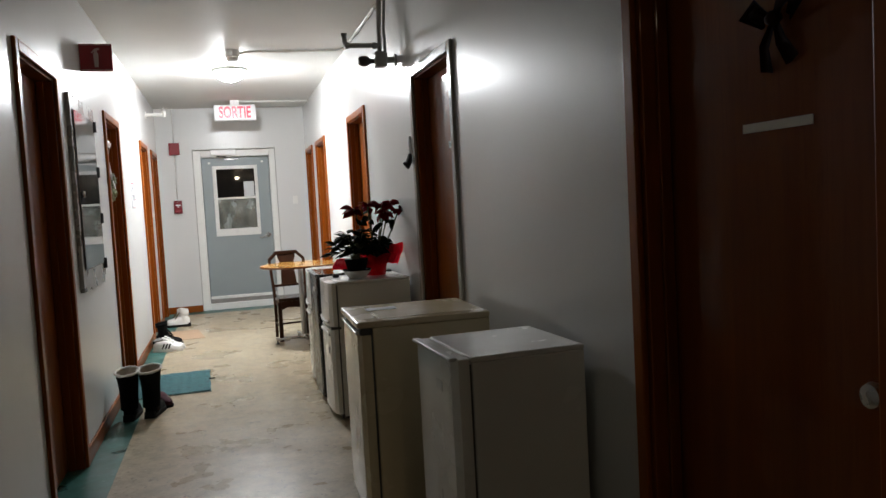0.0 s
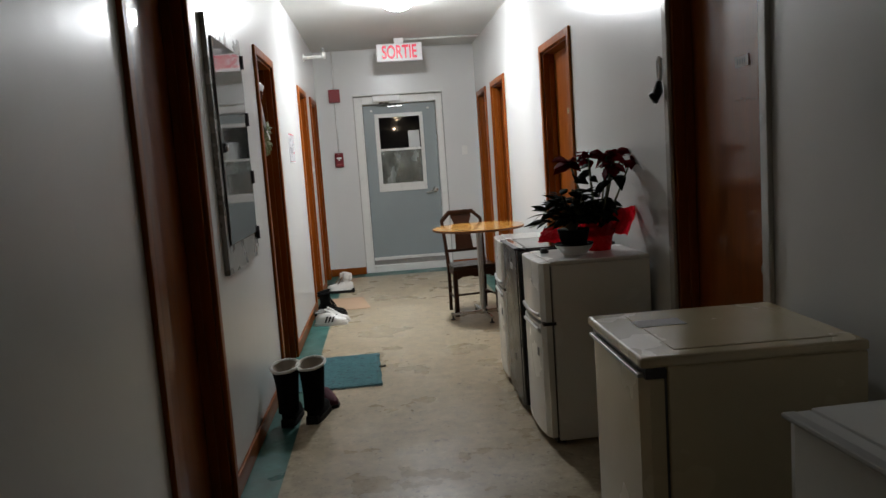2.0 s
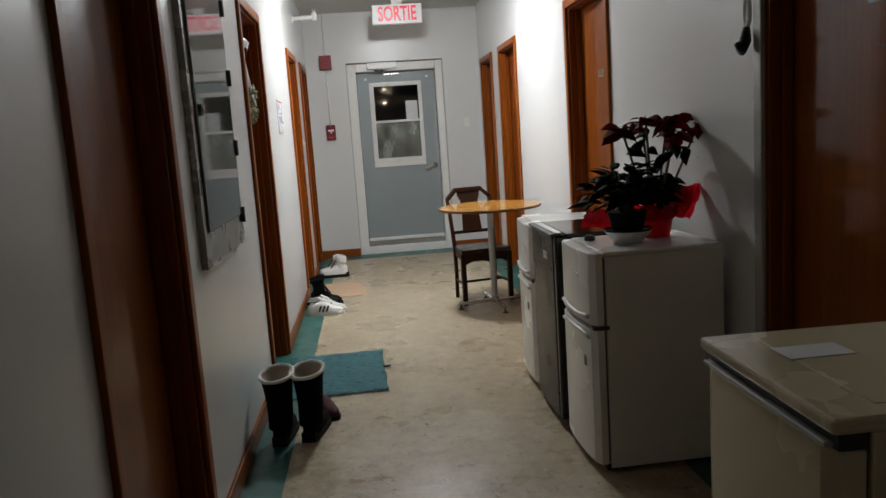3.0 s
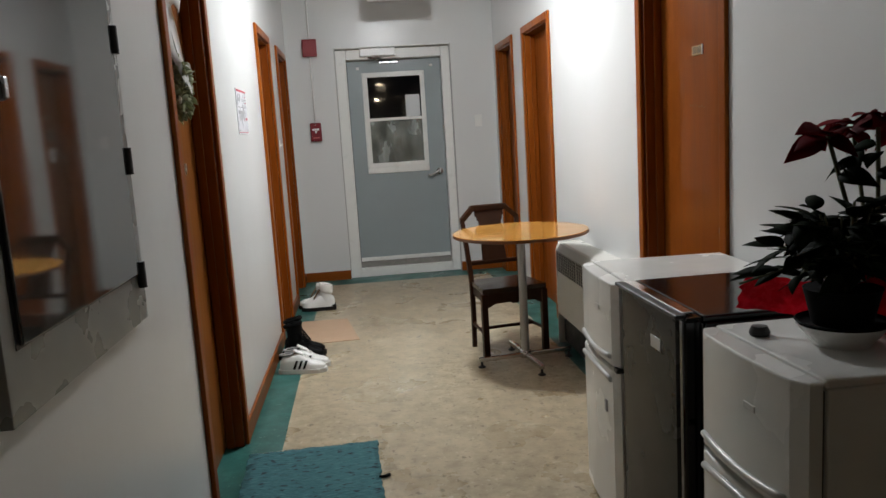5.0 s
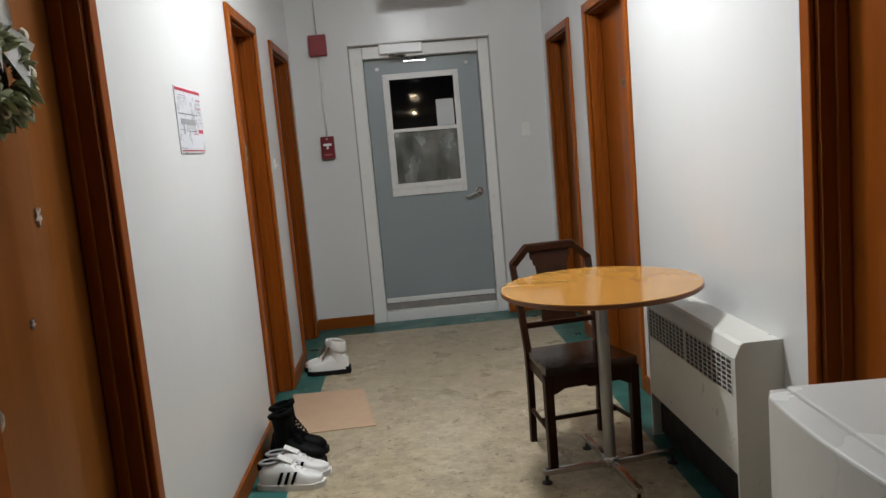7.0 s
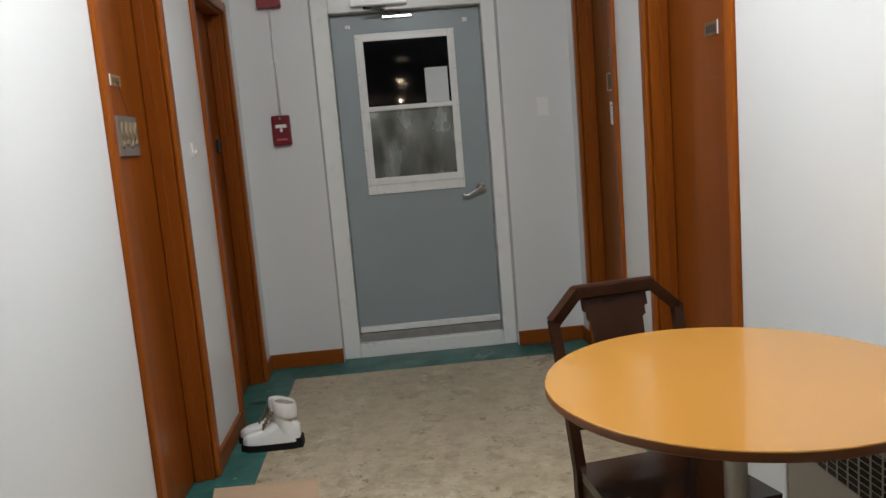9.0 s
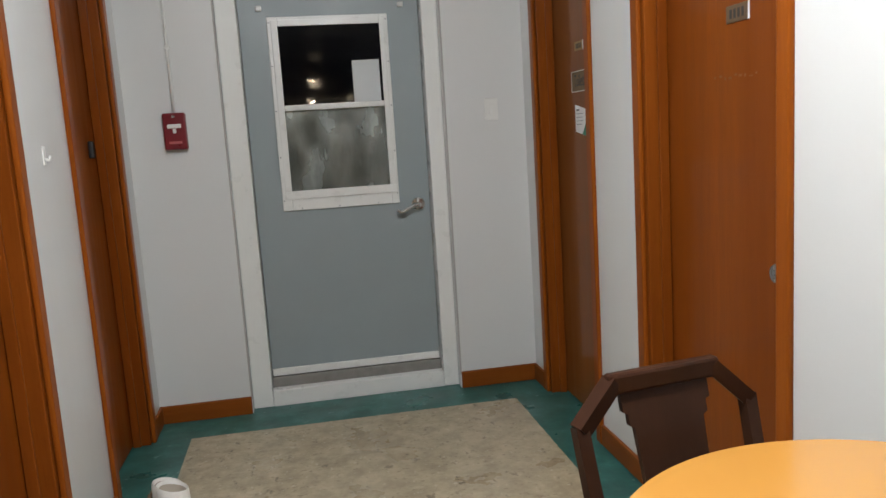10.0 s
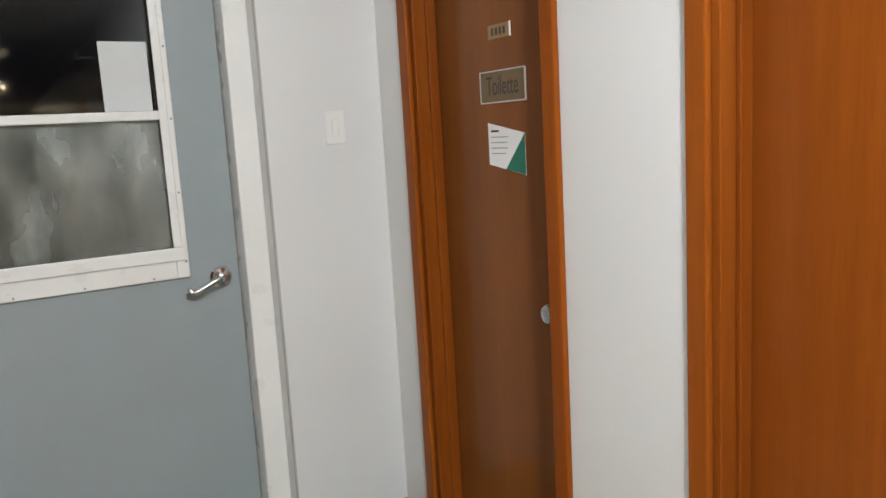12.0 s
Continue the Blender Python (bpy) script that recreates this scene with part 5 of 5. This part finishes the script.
def sole_outline(length, grow=0.0, n=22):
    left = [((u - 0.5) * length * (1 + grow), foot_width(u) * length / 0.28 + grow * 0.05) for u in (i / n for i in range(n + 1))]
    return [(x, -w) for x, w in left] + [(x, w) for x, w in reversed(left)]


def upper(length, z0, heights, n=16):
    rings = []
    for i, h in enumerate(heights):
        u = i / (len(heights) - 1)
        u = 0.015 + 0.97 * u
        w = foot_width(u) * length / 0.28 * 0.97
        rings.append([((u - 0.5) * length, w * math.copysign(abs(math.cos(a)) ** 0.75, math.cos(a)), z0 + max(0.0, math.sin(a)) ** 0.7 * h if math.sin(a) > 0 else z0) for a in (2 * math.pi * k / n + 0.001 for k in range(n))])
    return loft(bmesh.new(), rings)


LEATHER_W = plain("white_leather", (0.74, 0.73, 0.70), 0.42, vary=0.08, scale=14.0)
LEATHER_B = plain("black_leather", (0.003, 0.003, 0.003), 0.7, vary=0.3, scale=14.0)
SUEDE_B = plain("black_felt", (0.003, 0.003, 0.003), 0.95, vary=0.3, scale=30.0, grain=0.6)
FLEECE = plain("pale_fleece", (0.74, 0.72, 0.68), 0.9, vary=0.2, scale=60.0, grain=1.0)
RUBBER = plain("dark_rubber_sole", (0.012, 0.011, 0.010), 0.7)
for dull in (LEATHER_B, SUEDE_B, RUBBER):
    dull.node_tree.nodes["Principled BSDF"].inputs["Specular IOR Level"].default_value = 0.12
LACE_BROWN = plain("brown_laces", (0.16, 0.095, 0.05), 0.8)


def sneaker(at, turn):
    s = thing("sneaker", at, "white leather sneaker with three black side stripes", "shoe", "pair of white sneakers", turn)
    part("sole", plate(bmesh.new(), sole_outline(0.285, 0.03), "XY", 0.0, 0.026), LEATHER_W, s, "white rubber sole")
    part("upper", upper(0.280, 0.0262, (0.055, 0.082, 0.088, 0.090, 0.094, 0.088, 0.068, 0.050, 0.040, 0.034, 0.022)), LEATHER_W, s, smooth=60)
    part("collar", tube(bmesh.new(), [(-0.088 + 0.045 * math.cos(a), 0.026 * math.sin(a), 0.116 + 0.004 * math.cos(a)) for a in (2 * math.pi * k / 16 for k in range(17))], 0.007, 8), plain("grey_lining", (0.30, 0.29, 0.28), 0.8), s, smooth=60)
    # The upper is closed; a black disc paints the shade inside the shoe.
    part("opening", lathe(bmesh.new(), [(0.0, 0.0), (0.030, 0.0), (0.0, 0.004)], (-0.088, 0, 0.1165), seg=16), SUEDE_B, s)
    bm = boxed(-0.040, 0.030, -0.022, 0.022, -0.003, 0.004, 0.003)
    bmesh.ops.transform(bm, matrix=pose(-0.015, 0, 0.122, 0, 28, 0), verts=bm.verts[:])
    part("tongue", bm, LEATHER_W, s)
    part("heel_tab", boxed(-0.141, -0.126, -0.018, 0.018, 0.085, 0.112, 0.004), SUEDE_B, s, "black heel tab")
    for k in range(5):
        x = -0.018 + 0.020 * k
        z = 0.122 - 0.0105 * k - (0.006 if k > 2 else 0)
        part("lace", tube(bmesh.new(), [(x, -0.026, z - 0.014), (x + 0.006, 0.0, z), (x + 0.012, 0.026, z - 0.014)], 0.0040, 6), LEATHER_W, s)
    for sgn in (-1, 1):
        for k in range(3):
            x = -0.052 + 0.030 * k
            y = sgn * (foot_width(0.36 + 0.1 * k) * 1.0 + 0.0015)
            bm = plate(bmesh.new(), [(x, 0.032), (x + 0.014, 0.032), (x + 0.034, 0.082), (x + 0.020, 0.082)], "XZ", y, 0.002 * sgn)
            for v in bm.verts:
                v.co.y *= 1.0 - max(0.0, v.co.z - 0.045) * 4.2
            part("stripe", bm, SUEDE_B, s, "black stripe")
    return s


def boot(at, turn, length, height, mat, sole_mat, cuff_mat, label, group, laces=None, shaft_r=0.052):
    b = thing("boot", at, label, "boot", group, turn)
    part("sole", plate(bmesh.new(), sole_outline(length, 0.03), "XY", 0.0, 0.030), sole_mat, b)
    part("heel", plate(bmesh.new(), [(-length * 0.515, 0.0), (length * 0.05, 0.0), (-length * 0.20, 0.040), (-length * 0.505, 0.046)], "XZ", -0.034, 0.068), sole_mat, b)
    part("upper", upper(length * 0.985, 0.0302, (0.075, 0.105, 0.115, 0.112, 0.104, 0.086, 0.068, 0.058, 0.052, 0.045, 0.028)), mat, b, smooth=60)
    cx = -length * 0.26
    rows = []
    for i in range(8):
        u = i / 7
        tall = height > 0.3
        rx = shaft_r * (1.0 + (0.42 if tall else 0.0) * u * u - (0.20 if tall else 0.05) * math.sin(math.pi * u))
        ry = shaft_r * (0.82 + (0.26 if tall else 0.04) * u * u)
        z = 0.075 + (height - 0.075) * u
        rows.append([(cx + rx * math.cos(a) + 0.010 * math.sin(3 * u) + 0.0, ry * math.sin(a), z + 0.012 * u * math.cos(a)) for a in (2 * math.pi * k / 20 for k in range(20))])
    part("shaft", loft(bmesh.new(), rows, False), mat, b, smooth=70)
    top = rows[-1]
    if cuff_mat is FLEECE and height < 0.3:
        band = [[(cx + (q[0] - cx) * k, q[1] * k * 1.04, q[2] + dz) for q in top] for k, dz in ((1.00, -0.066), (1.07, -0.062), (1.12, -0.045), (1.12, -0.015), (1.08, 0.004), (1.03, 0.008), (0.94, -0.002), (0.90, -0.03))]
        cuff = loft(bmesh.new(), band, False)
    else:
        ring = [Vector(p) + Vector((0, 0, -0.006)) for p in top] + [Vector(top[0]) + Vector((0, 0, -0.006))]
        cuff = tube(bmesh.new(), [p.lerp(q, 0.5 * k) for p, q in zip(ring, ring[1:]) for k in range(2)] + ring[-1:], 0.0085 if height > 0.3 else 0.012, 10)
        for v in cuff.verts:
            v.co += Vector((noise.noise(v.co * 45), noise.noise(v.co * 45 + Vector((9, 0, 0))), noise.noise(v.co * 45 + Vector((0, 9, 0))))) * (0.003 if height > 0.3 else 0.006)
    part("cuff", cuff, cuff_mat, b, "soft fleece cuff" if cuff_mat is FLEECE else "", 60)
    inside = [[(cx + (p[0] - cx) * k, p[1] * k, p[2] - drop) for p in top] for k, drop in ((0.2, min(0.15, height * 0.43)), (0.46, min(0.14, height * 0.40)), (0.68, 0.05), (0.95, 0.004))]
    part("lining", loft(bmesh.new(), inside, False), plain("dark_lining", (0.02, 0.019, 0.018), 0.9) if cuff_mat is SUEDE_B else plain("tan_lining", (0.36, 0.31, 0.25), 0.9), b, smooth=60)
    if laces:
        for k in range(6):
            u = k / 5
            x, z, w = cx + 0.105 - 0.055 * u, 0.098 + 0.075 * u, 0.024
            for sgn in (-1, 1):
                part("lace", tube(bmesh.new(), [(x, -w * sgn, z - 0.004), (x + 0.002, 0.0, z + 0.014), (x - 0.006, w * sgn, z + 0.012)], 0.0036, 6), laces, b)
    return b


boot((-0.728, 5.455, F0), 84, 0.27, 0.335, SUEDE_B, RUBBER, FLEECE, "tall black winter boot with a pale fleece cuff", "pair of black winter boots", shaft_r=0.070)
boot((-0.582, 5.470, F0), 78, 0.27, 0.335, SUEDE_B, RUBBER, FLEECE, "tall black winter boot with a pale fleece cuff", "pair of black winter boots", shaft_r=0.070)
slipper = thing("slipper", (-0.555, 5.700, F0), "dark maroon slipper standing behind the winter boots", "slipper", turn=-60)
MAROON = plain("maroon_felt", (0.07, 0.010, 0.022), 0.85, vary=0.2, scale=30.0)
part("sole", plate(bmesh.new(), sole_outline(0.25, 0.02), "XY", 0.0, 0.018), RUBBER, slipper)
part("upper", upper(0.245, 0.0182, (0.045, 0.060, 0.064, 0.070, 0.078, 0.076, 0.066, 0.054, 0.044, 0.036, 0.024)), MAROON, slipper, smooth=60)
sneaker((-0.668, 7.995, F0), -8)
sneaker((-0.655, 8.100, F0), -4)
boot((-0.675, 8.265, F0), -22, 0.27, 0.235, LEATHER_B, RUBBER, SUEDE_B, "black leather ankle boot with laces, slumped", "pair of black ankle boots", SUEDE_B)
boot((-0.680, 8.375, F0), -12, 0.27, 0.245, LEATHER_B, RUBBER, SUEDE_B, "black leather ankle boot with laces, slumped", "pair of black ankle boots", SUEDE_B)
boot((-0.660, 9.700, F0), 178, 0.275, 0.212, LEATHER_W, RUBBER, FLEECE, "white leather lace-up boot with a fleece cuff", "pair of white lace-up boots", LACE_BROWN, 0.050)
boot((-0.690, 9.790, F0), 172, 0.275, 0.190, LEATHER_W, RUBBER, FLEECE, "white leather lace-up boot with a fleece cuff", "pair of white lace-up boots", LACE_BROWN, 0.050)

# ---- rug and cardboard on the floor ----
def rug_material():
    m = material("teal_rag_weave", (0.035, 0.14, 0.15), 0.9)
    v = coords(m)
    c = ramp(m, noise_of(m, coords(m, (14.0, 60.0, 1.0)), 1.6, 4.0), [(0.3, (0.018, 0.085, 0.095)), (0.55, (0.036, 0.135, 0.150)), (0.75, (0.075, 0.20, 0.21))])
    c = mix(m, ramp(m, noise_of(m, coords(m, (16.0, 34.0, 1.0)), 1.3, 2.0), [(0.60, (0, 0, 0)), (0.65, (1, 1, 1))]), c, (0.008, 0.022, 0.030))
    drive(m, "Base Color", c)
    w = add(m, "ShaderNodeTexWave", Scale=30.0, Distortion=2.5)
    m.node_tree.links.new(coords(m, (0.15, 1.0, 1.0)), w.inputs["Vector"])
    bump(m, noise_of(m, coords(m, (30.0, 60.0, 1.0)), 1.5, 3.0), 0.8, 0.006, bump(m, w.outputs["Fac"], 0.35, 0.004))
    return m


RUG = rug_material()
rug = thing("rag_rug", (-0.522, 6.365, F0), "small teal woven rag rug with dark flecks", "rug", turn=1.5)
rnd = random.Random(8)
W, L, NX, NY = 0.575, 0.810, 18, 30
bm = bmesh.new()
grid = []
for j in range(NY + 1):
    row = []
    for i in range(NX + 1):
        x, y = (i / NX - 0.5) * W, (j / NY - 0.5) * L
        if i in (0, NX):
            x += rnd.uniform(-0.006, 0.006)
        if j in (0, NY):
            y += rnd.uniform(-0.008, 0.008)
        row.append(bm.verts.new((x, y, 0.010 + 0.005 * noise.noise((x * 7, y * 7, 0)) + rnd.uniform(-0.0012, 0.0012))))
    grid.append(row)
for j in range(NY):
    for i in range(NX):
        bm.faces.new((grid[j][i], grid[j][i + 1], grid[j + 1][i + 1], grid[j + 1][i]))
edge = bmesh.ops.extrude_edge_only(bm, edges=[e for e in bm.edges if e.is_boundary])
for g in edge["geom"]:
    if isinstance(g, bmesh.types.BMVert):
        g.co.z = 0.001
part("weave", bm, RUG, rug, smooth=60)
bm = bmesh.new()
for end in (-1, 1):
    for k in range(42):
        x = (k / 41 - 0.5) * W * 0.98
        y = end * L / 2
        tube(bm, [(x, y - end * 0.006, 0.008), (x + rnd.uniform(-0.006, 0.006), y + end * 0.010, 0.006), (x + rnd.uniform(-0.012, 0.012), y + end * rnd.uniform(0.014, 0.026), 0.003)], 0.0022, 5)
tagged(part("fringe", bm, plain("pale_fringe", (0.22, 0.26, 0.25), 0.9), rug, "frayed pale fringe"), kind="stuff")
part("loose_end", tube(bmesh.new(), [(W / 2 - 0.01, 0.02, 0.010), (W / 2 + 0.018, 0.022, 0.010), (W / 2 + 0.034, 0.040, 0.008)], 0.007, 6), SUEDE_B, rug, "dark loose rag end", 60)

CARD = plain("brown_cardboard", (0.50, 0.345, 0.225), 0.75, vary=0.12, scale=9.0, grain=0.4)
box_sheet = thing("cardboard_sheet", (-0.58, 8.96, F0), "flat piece of brown cardboard on the floor", "cardboard")
part("sheet", plate(bmesh.new(), [(-0.262, 0.345), (0.158, 0.333), (0.255, -0.325), (-0.165, -0.345)], "XY", 0.0005, 0.0045), CARD, box_sheet)
